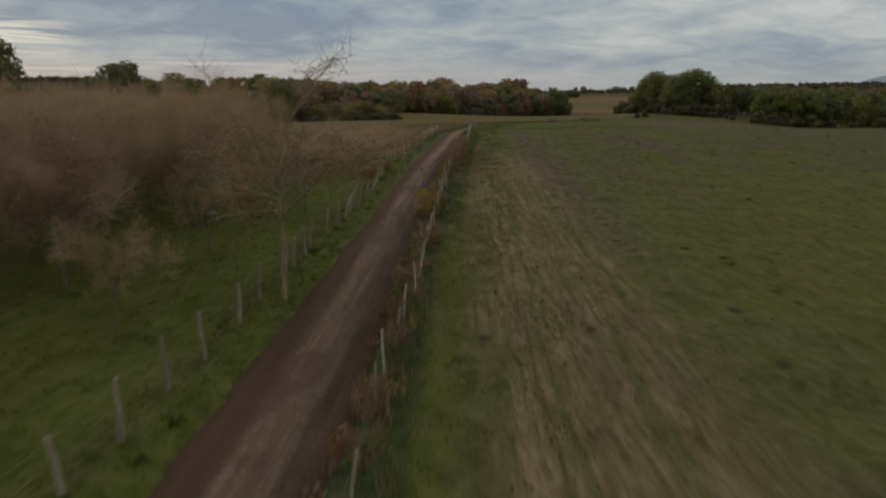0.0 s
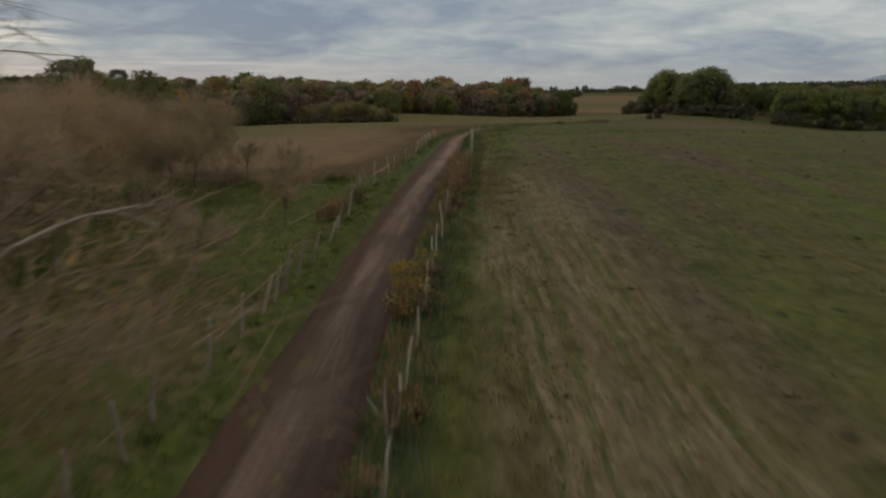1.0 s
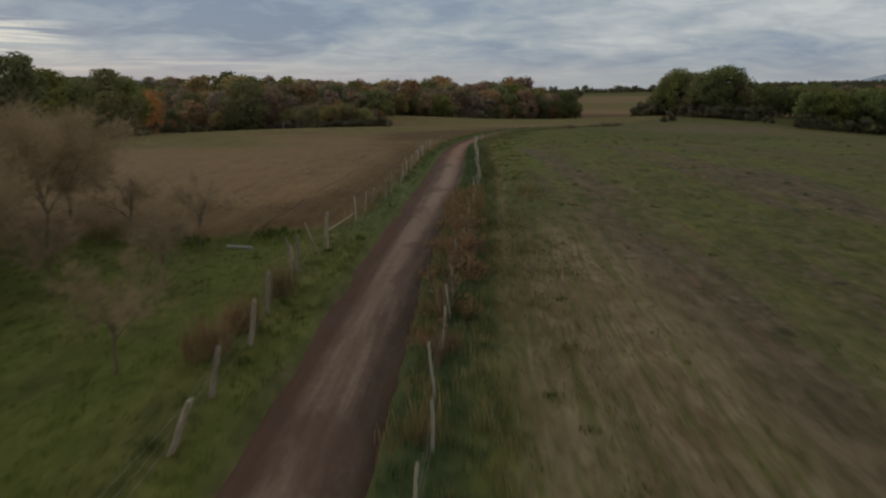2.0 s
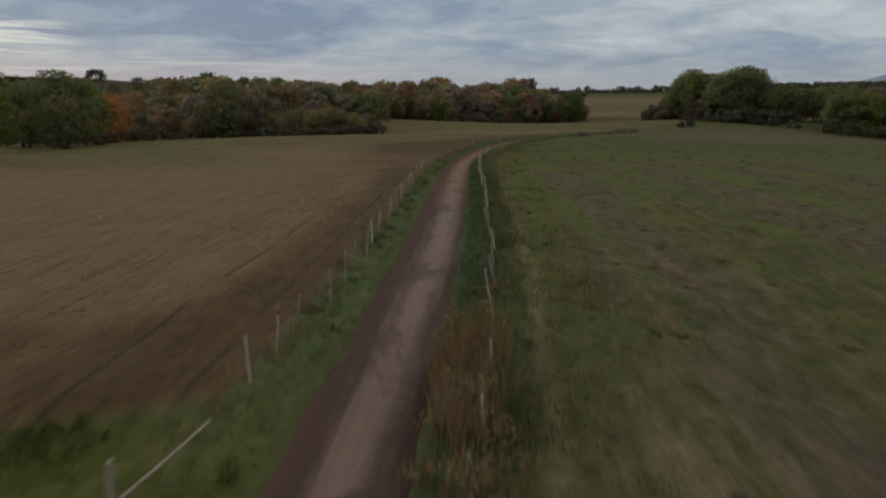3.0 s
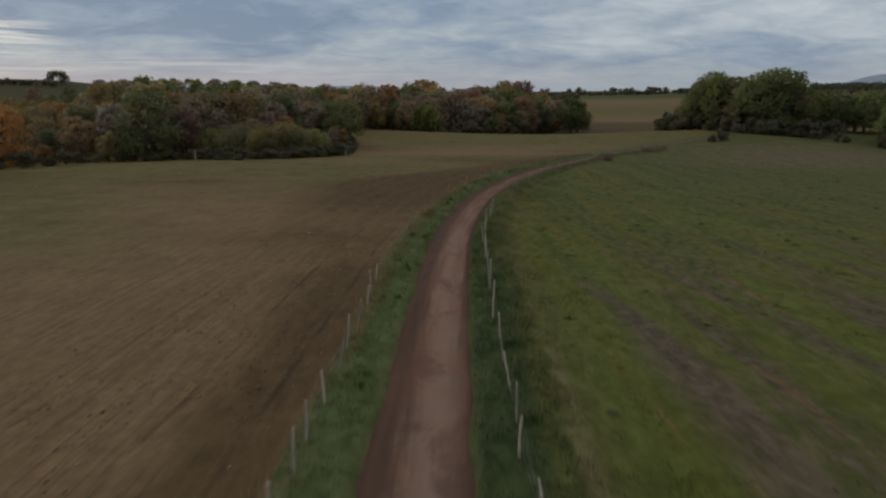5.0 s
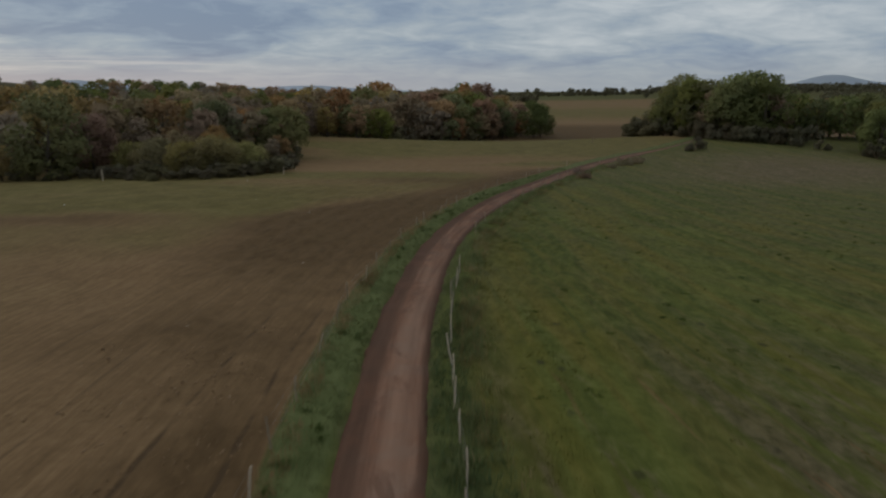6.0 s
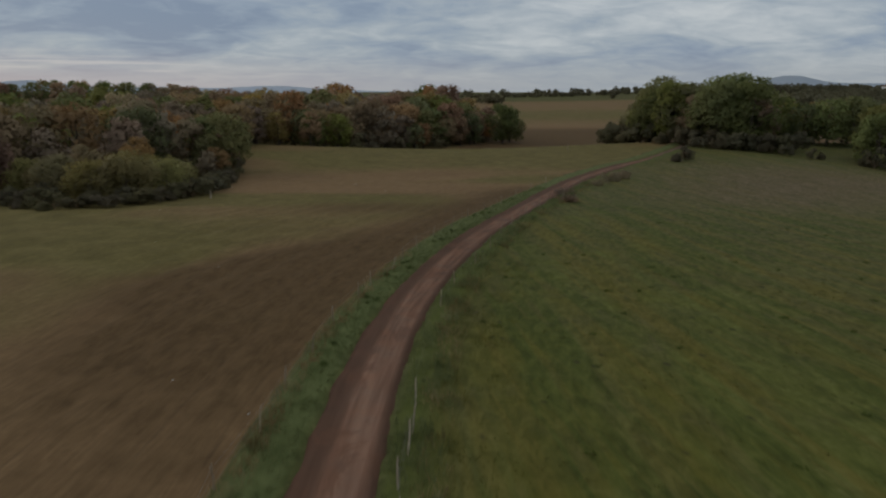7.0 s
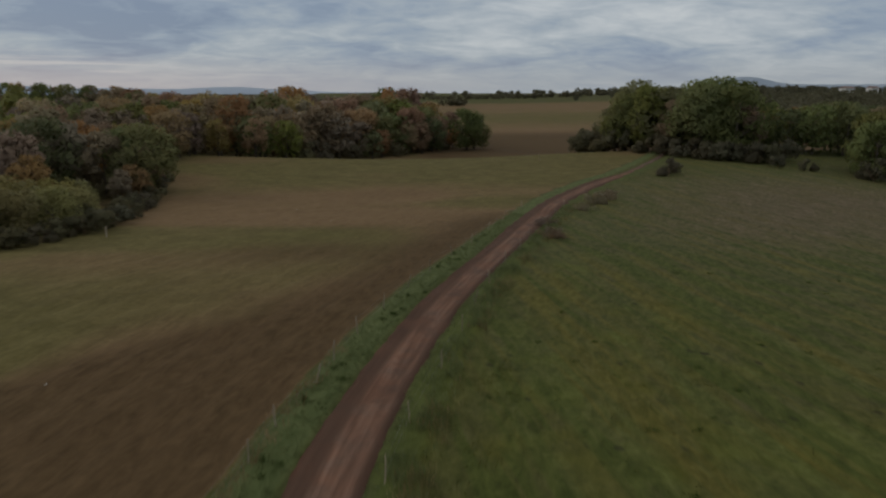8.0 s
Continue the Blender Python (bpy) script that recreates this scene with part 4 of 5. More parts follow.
def far_wood():
    """The wood goes on through the hollow and over the rise behind it."""
    r = np.random.default_rng(91)
    placed = []

    def grow(x, y, size):
        if any(math.hypot(x - a, y - b) < 6.0 for a, b in placed):
            return
        placed.append((x, y))
        kind = r.uniform() + 0.4 * noise.noise((x * 0.02, y * 0.02, 3.0))
        stock = FAR_THICKET if kind < 0.28 else FAR_AUTUMN if kind < 0.66 else FAR_OAKS
        stock.plant(int(r.integers(3)), float(x), float(y), size, r.uniform(0, 6.28), r.uniform(0.88, 1.08), 0.1)

    crest = smooth_line(((-178, 466), (-150, 482), (-92, 490), (-62, 440), (-38, 386), (-12, 348), (14, 332)), 8.5)
    for x, y in crest:
        for back in (0, 11, 22):
            swell = 1.0 + 0.14 * noise.noise((x * 0.022, y * 0.022, 8.0))
            grow(x + r.uniform(-3, 3) - 0.3 * back, y + back + r.uniform(-3, 3), swell * r.uniform(0.93, 1.05))
    for _ in range(170):
        y = r.uniform(262, 440)
        x = -16 - r.uniform(0, 1) * (y - 120) * 0.5 + min(0, 330 - y) * 0.25
        grow(x, y, r.uniform(0.8, 1.0))


far_wood()
# a low ragged hedge closes the foot of the wood along the field
r_foot = np.random.default_rng(33)
for s in np.arange(36, 170, 2.7):
    n = np.searchsorted(front_length, s)
    x, y = front_line[n] - front_out[n] * r_foot.uniform(-0.5, 1.6)
    HEDGE.plant(int(r_foot.integers(3)), float(x), float(y), r_foot.uniform(0.5, 0.9), r_foot.uniform(0, 6), r_foot.uniform(0.65, 0.95))
# single trees that stand out along the edge
leafy_tree("orange_tree", "bright orange autumn tree at the edge of the wood", "tree", 11.0, 8.2, 0.5, ORANGE, BARK, 42, 3200, 0.42, 61).matrix_basis = stand(None, -65.6, 185.0)
for which, x, y, size, turn in ((0, -43.3, 189.5, 0.92, 0.4), (1, -54, 121, 0.95, 1.9), (2, -60.5, 128, 0.8, 0.2), (2, -60, 167, 0.9, 2.2), (0, -57.5, 156, 0.95, 4.0), (1, -66, 150, 1.0, 5.0),
                                (1, -40, 62, 0.85, 1.0), (2, 50.5, 328, 1.0, 0.8), (0, 53.5, 331, 0.9, 2.8), (1, -70, 168, 0.95, 1.2), (0, -76, 176, 0.9, 3.2),
                                (2, -16.5, 223.5, 0.80, 1.1)):
    OAKS.plant(which, x, y, size, turn, 1.0, 0.1)
for which, x, y, size in ((0, -19.6, 182, 0.8), (1, -23.6, 183.5, 0.82), (0, -17.2, 188, 0.7), (1, -17.4, 195, 0.72), (0, -28, 187, 0.85), (1, -21.5, 189, 0.95), (0, -34, 194, 0.8), (1, -43, 196, 0.8)):
    WILLOWS.plant(which, x, y, size, x * 1.7)
for n, (x, y, size) in enumerate(((-62, 178.5, 0.8), (-58, 179.5, 0.9), (-66.5, 177.5, 0.9), (-54, 182.5, 0.8), (-71, 176, 1.0), (-54, 117.5, 0.8), (-58.5, 124, 0.9), (-50.5, 122.5, 0.7), (-61, 161, 0.8), (-56.5, 164, 0.7), (-57, 151.5, 0.8), (-15.8, 206.5, 0.4), (-14.6, 213, 0.45), (-14.9, 219, 0.55), (-16.2, 228, 0.7), (-17.5, 235, 0.8), (-17.4, 179.6, 0.45), (-22.5, 177.8, 0.4), (-14.6, 185.5, 0.4), (-14.2, 197, 0.45))):
    HEDGE.plant(n, x, y, size, n * 1.3)

# the clump of tall oaks beside the far end of the track, with scrub at its foot
for n, (x, y, size) in enumerate(((75.5, 278, 1.05), (77, 264, 1.2), (81, 251, 1.25), (86, 246, 1.15), (90.5, 250, 1.1), (84, 262, 1.28), (79, 276, 1.2), (95, 260, 1.05), (90, 268, 1.25), (75, 271, 1.1), (80, 257, 1.2), (86, 253, 1.2), (94, 263, 1.15), (78, 284, 1.0), (77.5, 270, 1.25), (80, 263, 1.3), (76, 274, 1.15))):
    (AUTUMN if n in (4, 7, 10) else OAKS).plant(n, x, y, size * (0.96, 0.84, 0.92)[n % 3], n * 2.1, (0.88, 1.14, 0.98, 1.08, 0.92)[n % 5], 0.1)
for n, (x, y, size) in enumerate(((70.5, 282, 1.9), (70, 275, 2.0), (72, 268, 1.6), (74.5, 258, 1.3), (77, 249.5, 1.25), (80.5, 243.5, 1.2), (84.5, 240.5, 1.2), (89, 240, 1.25), (93, 242.5, 1.3), (97, 247, 1.3), (71, 272, 1.6), (75.5, 253.5, 1.3), (79, 246.5, 1.3), (82.5, 242.5, 1.3), (87, 241, 1.3),
                                  (73, 288, 1.9), (72, 278, 2.0), (68.5, 279, 1.5), (60.3, 222.6, 0.85), (62.6, 225.4, 0.45), (87.0, 233.8, 0.75), (91, 231, 0.7))):
    HEDGE.plant(n, x, y, size, n * 0.9)
# tall hedge on the right edge of the pasture
r_hedge = np.random.default_rng(77)
for x, y in ((97.5, 223), (103, 221), (109, 218), (115, 216), (122, 213), (129, 210), (136, 206), (143, 202), (150, 197), (157, 192), (164, 186), (171, 180), (178, 173)):
    HEDGE.plant(int(r_hedge.integers(3)), x - 1.5, y - 1.5, r_hedge.uniform(1.0, 1.5), r_hedge.uniform(0, 6))
    OAKS.plant(int(r_hedge.integers(3)), x + 2.5, y + 3, r_hedge.uniform(0.75, 1.0), r_hedge.uniform(0, 6), 0.95, 0.1)
    OAKS.plant(int(r_hedge.integers(3)), x + 7, y + 9, r_hedge.uniform(0.8, 1.0), r_hedge.uniform(0, 6), 0.95, 0.1)
for x, y, kind in ((109, 267, 0), (113, 264, 1), (123, 266, 0), (117, 270, 1), (131, 262, 0), (109, 270, 1), (126, 272, 0), (141, 262, 1), (150, 246, 0), (136, 280, 1), (155, 270, 0), (166, 258, 1), (147, 290, 0), (120, 288, 1),
                   (112, 258, 0), (118, 256, 0), (125, 254, 1), (132, 251, 0), (139, 250, 0), (145, 244, 1), (121, 261, 0), (104, 264, 0), (107, 260, 0), (128, 260, 0), (137, 257, 0), (152, 238, 0), (158, 248, 1),
                   (168, 284, 0), (181, 268, 1), (180, 300, 0), (196, 280, 1), (160, 306, 0), (212, 300, 1), (200, 318, 0)):
    (FAR_AUTUMN if kind else FAR_OAKS).plant(x, x, y, r_hedge.uniform(0.8, 1.0), r_hedge.uniform(0, 6), 0.95, 0.1)
# low scrub where the track goes over the rise
RISE_SCRUB = Stock([lambda: bush("scrub", "low grey-brown scrub beside the track", 3.4, 1.25, HAZEL, 900, 0.15, 58, 40)], "low scrub beside the track")
for n, (x, y, size) in enumerate(((24.9, 176.3, 0.36), (25.9, 178.3, 0.30), (27.2, 183.8, 0.34), (34.6, 193.5, 0.34), (37.6, 198.8, 0.5), (39.8, 201.2, 0.45), (42.3, 205, 0.3))):
    RISE_SCRUB.plant(0, x + 0.6, y - 0.4, size * 1.7, n * 1.1)


# ---------------------------------------------------------------- bare trees in the paddock
def orchard(seed, twigs=7000):
    return lambda: bare_tree("bare_tree", "bare brown orchard tree with a haze of fine twigs", 5.6, 6.6, seed, ORCHARD_BARK, twigs, stout=0.68, fine=0.6, shaggy=1.5)


ORCHARD = Stock([orchard(71), orchard(72), orchard(73)], "bare trees in the paddock")
r_orchard = np.random.default_rng(5)
for x, y, size in ((-12.0, 21.5, 0.92), (-14.5, 56, 0.9), (-13.5, 50, 0.8), (-15.5, 46, 0.85), (-15.8, 52.5, 0.7), (-11.3, 31.5, 0.9), (-12.6, 37.0, 0.95), (-14.5, 27.5, 1.0), (-19.5, 25, 1.1), (-17.8, 33, 1.05), (-22, 40, 1.0), (-16.0, 40.5, 0.85), (-28.5, 47, 1.05), (-21.5, 49, 0.9), (-35, 52, 1.05), (-21, 36, 1.0),
                   (-27, 42, 1.0), (-24, 54, 0.85), (-31, 56, 0.95), (-16.5, 22.8, 0.95), (-12.8, 33.5, 0.75), (-18, 53.5, 0.95), (-19.5, 58.5, 1.0), (-23.5, 59.5, 1.0),
                   (-27, 52, 1.0), (-28, 59.5, 1.0), (-33, 61, 1.05), (-38, 61, 1.1), (-16, 60.5, 0.9), (-21, 45, 1.0), (-13.5, 14, 0.95), (-18, 18, 1.05), (-25, 26, 1.1),
                   (-13.2, 25.0, 0.9), (-17.2, 28.5, 1.0), (-21.5, 30, 1.1), (-15.2, 36.5, 0.95), (-19.0, 38.5, 1.0), (-25.5, 37, 1.1), (-18.6, 43.5, 1.0), (-24.8, 45, 1.05), (-18.2, 49.0, 0.95), (-31.5, 50, 1.05), (-23.0, 51, 1.0),
                   (-34.5, 57, 1.05), (-29.5, 33, 1.1), (-34, 43, 1.1), (-41, 55, 1.1)):
    ORCHARD.plant(int(r_orchard.integers(3)), x, y, size, r_orchard.uniform(0, 6.28), r_orchard.uniform(0.9, 1.08))
SAPLINGS = Stock([lambda: bare_tree("sapling", "small leafless tree in the grass of the paddock", 3.3, 3.6, 76, ORCHARD_BARK, 3200, fork=0.34, stout=0.7, fine=0.5)], "bare saplings in the paddock")
for x, y, size in ((-8.3, 17.0, 1.0), (-6.7, 33.6, 0.9), (-6.6, 43.9, 0.75), (-10.9, 49.6, 0.7), (-9.6, 38.5, 0.8), (-8.8, 26.0, 0.95), (-10.4, 9.0, 1.05), (-8.6, 55.2, 0.8), (-11.4, 56.2, 0.9), (-7.9, 50.2, 0.7)):
    SAPLINGS.plant(0, x, y, size, x * 2.0 + y)
hero = bare_tree("ash_tree", "half-bare roadside tree with pale bark and a few yellow leaves", 6.2, 5.6, 79, PALE_BARK, 2600, 2800, ASH_LEAF, 0.42, None, 0.62, 0.5)
# dead pale boughs that reach out over the paddock and the fence
r_dead = np.random.default_rng(17)
for n, (a, low, reach, lift) in enumerate(((2.7, 3.0, 2.1, 0.35), (3.2, 2.8, 2.2, 0.15), (3.7, 2.7, 1.9, 0.0), (2.3, 3.2, 1.8, 0.6), (0.5, 3.3, 2.2, 1.3), (0.1, 3.4, 2.4, 1.7), (5.8, 3.0, 1.7, 0.9), (3.0, 3.5, 1.7, 0.8), (0.9, 3.6, 1.2, 1.9))):
    t = np.linspace(0, 1, 9)[:, None]
    bend = np.cumsum(r_dead.normal(0, 0.075, (9, 3)), 0) * t ** 0.5
    line = np.array([0, 0, low]) + t * np.array([np.cos(a) * reach, np.sin(a) * reach, 0]) + np.array([0, 0, lift]) * np.sin(t * 1.7) + bend
    side = []
    for k in (4, 6, 7):
        way = np.array([np.cos(a + r_dead.choice((-0.8, 0.8))), np.sin(a + r_dead.choice((-0.8, 0.8))), r_dead.uniform(-0.1, 0.6)])
        u = np.linspace(0, 1, 5)[:, None]
        side.append(tube(line[k] + u * way * reach * 0.3 + np.cumsum(r_dead.normal(0, 0.04, (5, 3)), 0) * u, np.linspace(0.014, 0.006, 5), 4))
    solid("bough", quick_mesh("bough", *joined([tube(line, np.linspace(0.034, 0.011, 9), 5)] + side), True), DEAD_WOOD, hero, "pale barkless dead bough")
hero.matrix_basis = stand(None, -4.75, 20.1)


# ---------------------------------------------------------------- fences
def wood_material(name, dark, light):
    m, N = material(name)
    place = N.node("ShaderNodeTexCoord").outputs["Object"]
    whole = N.node("ShaderNodeObjectInfo").outputs["Random"]
    grain = N.noise(N.scaled(place, 26, 26, 2.2), 1.0, 5, 0.6, 0.5)
    stain = N.noise(place, 3.0, 3, 0.6)
    color = N.ramp(N.math("ADD", N.math("MULTIPLY", grain, 0.7), N.math("MULTIPLY", stain, 0.3)), (0.34, dark), (0.66, light))
    shade = N.node("ShaderNodeHueSaturation")
    N.put(shade.inputs["Color"], color)
    N.put(shade.inputs["Value"], N.span(whole, 0, 1, 0.7, 1.25))
    N.surface(shade.outputs[0], 0.85, N.bump(grain, 0.6, 0.01), 0.2)
    return m


STAKE = wood_material("weathered_stake", (0.16, 0.125, 0.082), (0.42, 0.34, 0.245))
WIRE, wn = material("galvanised_wire")
wn.surface(wn.ramp(wn.noise(wn.node("ShaderNodeTexCoord").outputs["Object"], 3.0, 3), (0.35, (0.10, 0.085, 0.07)), (0.65, (0.22, 0.20, 0.18))), 0.6, None, 0.5, 0.3)


PALE_STAKE = wood_material("bleached_stake", (0.25, 0.20, 0.14), (0.56, 0.47, 0.355))


def stake_mesh(tall, thick, seed, mat=STAKE):
    """A split-wood stake: uneven, tapered, with a hewn top."""
    r = np.random.default_rng(seed)
    k, sides = 6, 7
    line = np.c_[r.normal(0, 0.012, (k, 2)).cumsum(0), np.linspace(-0.3, tall, k)]
    v, f = tube(line, thick * np.linspace(1.08, 0.86, k), sides)
    v = v + r.normal(0, thick * 0.07, v.shape) * np.array([1, 1, 0.3])
    v[-sides:, 2] += np.linspace(-0.5, 0.6, sides) * thick
    top = v[-sides:].mean(0) + np.array([0, 0, thick * 0.5])
    v = np.vstack([v, top])
    n, e = len(v) - 1, len(v) - 1 - sides
    caps = [(e + j, e + (j + 1) % sides, n) for j in range(sides)]
    me = bpy.data.meshes.new("post")
    me.from_pydata(v.tolist(), [], f.tolist() + caps)
    me.materials.append(mat)
    return me


STOUT = [stake_mesh(1.12, 0.058, s) for s in (1, 2, 3)]
MIDDLE = [stake_mesh(1.02, 0.034, s, PALE_STAKE) for s in (10, 11, 13)]
SHORT = [stake_mesh(0.85, 0.026, s) for s in (7, 8, 9)]
SLIM = [stake_mesh(1.0, 0.029, s, PALE_STAKE) for s in (4, 5, 6)]

# metres from the middle of the track at which the fences run
WEST_LINE = ((-20, -2.5), (10, -2.58), (17, -2.42), (25, -2.33), (31, -2.24), (38, -2.10), (44, -2.25), (50, -2.75), (55, -2.65), (58, -2.46), (62, -2.46), (66.5, -2.08),
             (72, -2.25), (80, -2.38), (90, -2.45), (97, -2.58), (104, -2.72), (118, -2.95), (130, -2.75), (142, -2.5), (150, -2.45), (170, -2.6), (200, -2.7))
EAST_LINE = ((-20, 1.8), (13, 1.8), (20, 1.98), (30, 2.0), (46, 2.06), (56, 2.34), (70, 2.33), (80, 2.2), (95, 2.06), (113, 1.95), (127, 2.0), (140, 1.95), (148, 2.15), (172, 1.55), (200, 2.0))


def paced(a, c, pace, seed):
    """Uneven places along the track."""
    r = np.random.default_rng(seed)
    out = [a]
    while out[-1] < c:
        out.append(out[-1] + pace * r.uniform(0.75, 1.25))
    return out[:-1]


def fence(label, places, line, meshes, leaning, lean, wires, seed, wander=0.05, low=0.9, high=1.1):
    """Stakes driven in beside the track, joined by wires. leaning: degrees towards the east along the line."""
    r = np.random.default_rng(seed)
    thing = tagged(new("fence"), label, "fence")
    thing.matrix_basis = pose(*beside(places[0], np.interp(places[0], *zip(*line))), 0)
    back = thing.matrix_basis.inverted()
    heads = []
    for y in places:
        x0, y0 = beside(y, np.interp(y, *zip(*line)) + r.normal(0, wander))
        tilt = pose(0, 0, 0, r.normal(0, lean), np.interp(y, *zip(*leaning)) + r.normal(0, lean)) @ pose(0, 0, 0, 0, 0, r.uniform(0, 360))
        me = meshes[int(r.integers(len(meshes)))]
        ob = new("post", me)
        ob.parent = thing
        m = pose(x0, y0, float(land(x0, y0)) + 0.06) @ tilt @ Matrix.Diagonal((1, 1, r.uniform(low, high), 1))
        ob.matrix_basis = back @ m
        heads.append([m @ Vector((0, 0, h)) for h in wires])
    for k, h in enumerate(wires):
        p = []
        for s, e in zip(heads, heads[1:]):
            s, e = s[k], e[k]
            p += [s, (s + e) / 2 - Vector((0, 0, 0.02))]
        p.append(heads[-1][k])
        p = np.array([back @ q for q in p])
        solid("wire", quick_mesh("wire", *tube(p, np.full(len(p), 0.0035), 3)), WIRE, thing, "sagging galvanised wire")
    return thing


fence("weathered wooden stakes and wire along the paddock", paced(-14, 8, 2.0, 2) + [9.4, 11.2, 13.2, 15.0, 17.1, 19.3, 21.6, 23.0, 24.5, 26.15, 28.3, 30.1, 31.8, 33.1, 34.0, 35.3, 37.45, 40.1, 42.4, 44.8, 47.0, 49.2, 51.0],
                      WEST_LINE, STOUT, ((0, -1), (26, 1), (30, 4), (32, 13), (37, 15), (40, 22), (43, 12), (46, 2)), 2.5, (0.35, 0.7, 1.05), 3)
fence("weathered wooden stakes and wire along the tilled field", [58.6, 60.4, 61.9, 64.2, 66.1, 68.1, 69.9, 71.7, 73.4, 75.0, 77.0, 79.0, 80.8, 83.1, 85.3, 86.5, 88.4, 89.8, 91.9, 94.0, 96.4, 98.5, 100.4, 102.6, 104.4],
                    WEST_LINE, MIDDLE + SLIM[:1], ((50, 0), (110, 3)), 4.0, (0.3, 0.6, 0.9), 8)
fence("thin grey stakes and wire following the bend of the track", [107, 110.5, 114.6, 118.5, 122, 125.5, 129, 132.5, 136, 139.5, 142, 145.4, 148, 151.5, 155.4, 159, 163, 167.6, 173, 179, 186, 194],
                   WEST_LINE, SHORT, ((100, 0), (200, 2)), 5.0, (0.25, 0.5, 0.75), 9, 0.08)
fence("thin leaning stakes and wire in long grass beside the pasture", paced(-14, 10, 2.2, 4) + [12.4, 14.0, 16.0, 18.0, 20.1, 21.8, 23.5, 25.9, 27.4, 29.7, 32.3, 33.8, 36.2, 38.2, 40.2, 42.2, 44.1, 46.1, 48.0, 50.2, 52.1, 54.2, 56.2, 58.4, 60.5, 62.0, 63.6, 65.6, 67.3, 69.6, 71.5, 73.4,
                    75.2, 77.2, 79.3, 81.8, 83.6, 85.1, 86.7, 88.8, 90.6, 92.5, 94.6, 96.7, 98.8, 101, 103, 105.1, 107.2, 109.2, 111.2, 113.1, 115.4, 117.7, 119.8, 121.9, 123.9, 125.5, 127.1],
                    EAST_LINE, SLIM, ((0, 3), (40, 2), (56, -6), (64, -10), (78, -9), (84, -5), (100, -4), (127, 1)), 3.5, (0.3, 0.6, 0.85), 12, 0.05, 0.85, 1.12)
fence("short grey stakes along the track where it climbs the rise", [139, 143.2, 147.9, 152.5, 157.4, 162, 167.5, 172.1, 177, 183, 189, 196], EAST_LINE, SHORT, ((130, 0), (200, 0)), 6.0, (0.3, 0.7), 15, 0.1)

# a forked dead branch caught in the fence beside the pasture
branch = tagged(new("dead_branch"), "pale forked dead branch leaning on the fence stakes", "branch")
branch.matrix_basis = pose(-0.86, 25.7, float(land(-0.86, 25.7)))
solid("stem", quick_mesh("stem", *tube([(0.02, 0, -0.05), (0.0, 0.03, 0.35), (-0.03, 0.05, 0.75), (-0.02, 0.06, 1.15)], [0.045, 0.04, 0.032, 0.014], 6), True), DEAD_WOOD, branch)
solid("fork", quick_mesh("fork", *tube([(0.0, 0.03, 0.36), (-0.16, 0.05, 0.55), (-0.34, 0.03, 0.82)], [0.032, 0.026, 0.012], 6), True), DEAD_WOOD, branch)

# the corner where the paddock meets the tilled field: a stout post with a strut, and two that have sunk sideways
corner = tagged(new("corner_post"), "stout grey corner post with a diagonal strut beside the track", "fence post")
corner.matrix_basis = pose(-3.80, 53.9, float(land(-3.80, 53.9)))
solid("post", stake_mesh(1.36, 0.068, 31), STAKE, corner)
brace, bf = tube([(0.05, 0.02, 0.75), (0.42, 0.9, 0.90), (0.75, 1.8, 1.05)], [0.028, 0.026, 0.022], 6)
solid("strut", quick_mesh("strut", brace, bf), STAKE, corner, "pale debarked pole")
for x, y, rx, ry in ((-3.92, 53.26, 3, -20), (-4.25, 51.0, 4, -14)):
    fallen = tagged(new("leaning_post", stake_mesh(1.25, 0.046, int(40 - x))), "loose wooden stake leaning out of the fence line", "fence post", "stakes leaning at the corner")
    fallen.matrix_basis = pose(x, y, float(land(x, y)), rx, ry)

# things lying or standing alone
CONCRETE, cn = material("pale_concrete")
cplace = cn.node("ShaderNodeTexCoord").outputs["Object"]
cgrain = cn.noise(cplace, 12, 5, 0.6)
cn.surface(cn.ramp(cgrain, (0.3, (0.20, 0.20, 0.165)), (0.7, (0.40, 0.40, 0.35))), 0.9, cn.bump(cgrain, 0.4, 0.01), 0.2)
bm = bmesh.new()
bmesh.ops.create_cube(bm, size=1.0, matrix=Matrix.Diagonal((0.95, 0.22, 0.07, 1)))
bmesh.ops.bevel(bm, geom=bm.edges[:], offset=0.015, segments=2, affect="EDGES")
me = bpy.data.meshes.new("slab")
bm.to_mesh(me)
bm.free()
slab = tagged(solid("slab", me, CONCRETE), "pale weathered slab lying on the edge of the ditch", "slab")
slab.matrix_basis = pose(-7.15, 55.1, float(land(-7.15, 55.1)) + 0.02, -6, 2, -9)
for x, y, tall in ((-33.3, 181.0, 1.5), (-11.6, 183.5, 0.9)):
    pale = tagged(new("marker_post", stake_mesh(tall, 0.07, int(70 - x), PALE_STAKE)), "bleached wooden post at the field's edge", "post", "pale posts at the edge of the wood")
    pale.matrix_basis = pose(x, y, float(land(x, y)))
marker = tagged(new("marker_post", stake_mesh(1.55, 0.055, 66)), "thin pale post standing alone on the crest", "post")
marker.matrix_basis = pose(48.9, 252.5, float(land(48.9, 252.5)))


# ---------------------------------------------------------------- scrub along the track
def bramble(seed, leaf, label, wide, tall, count, size):
    return lambda: bush("bramble", label, wide, tall, leaf, count, size, seed, 34)


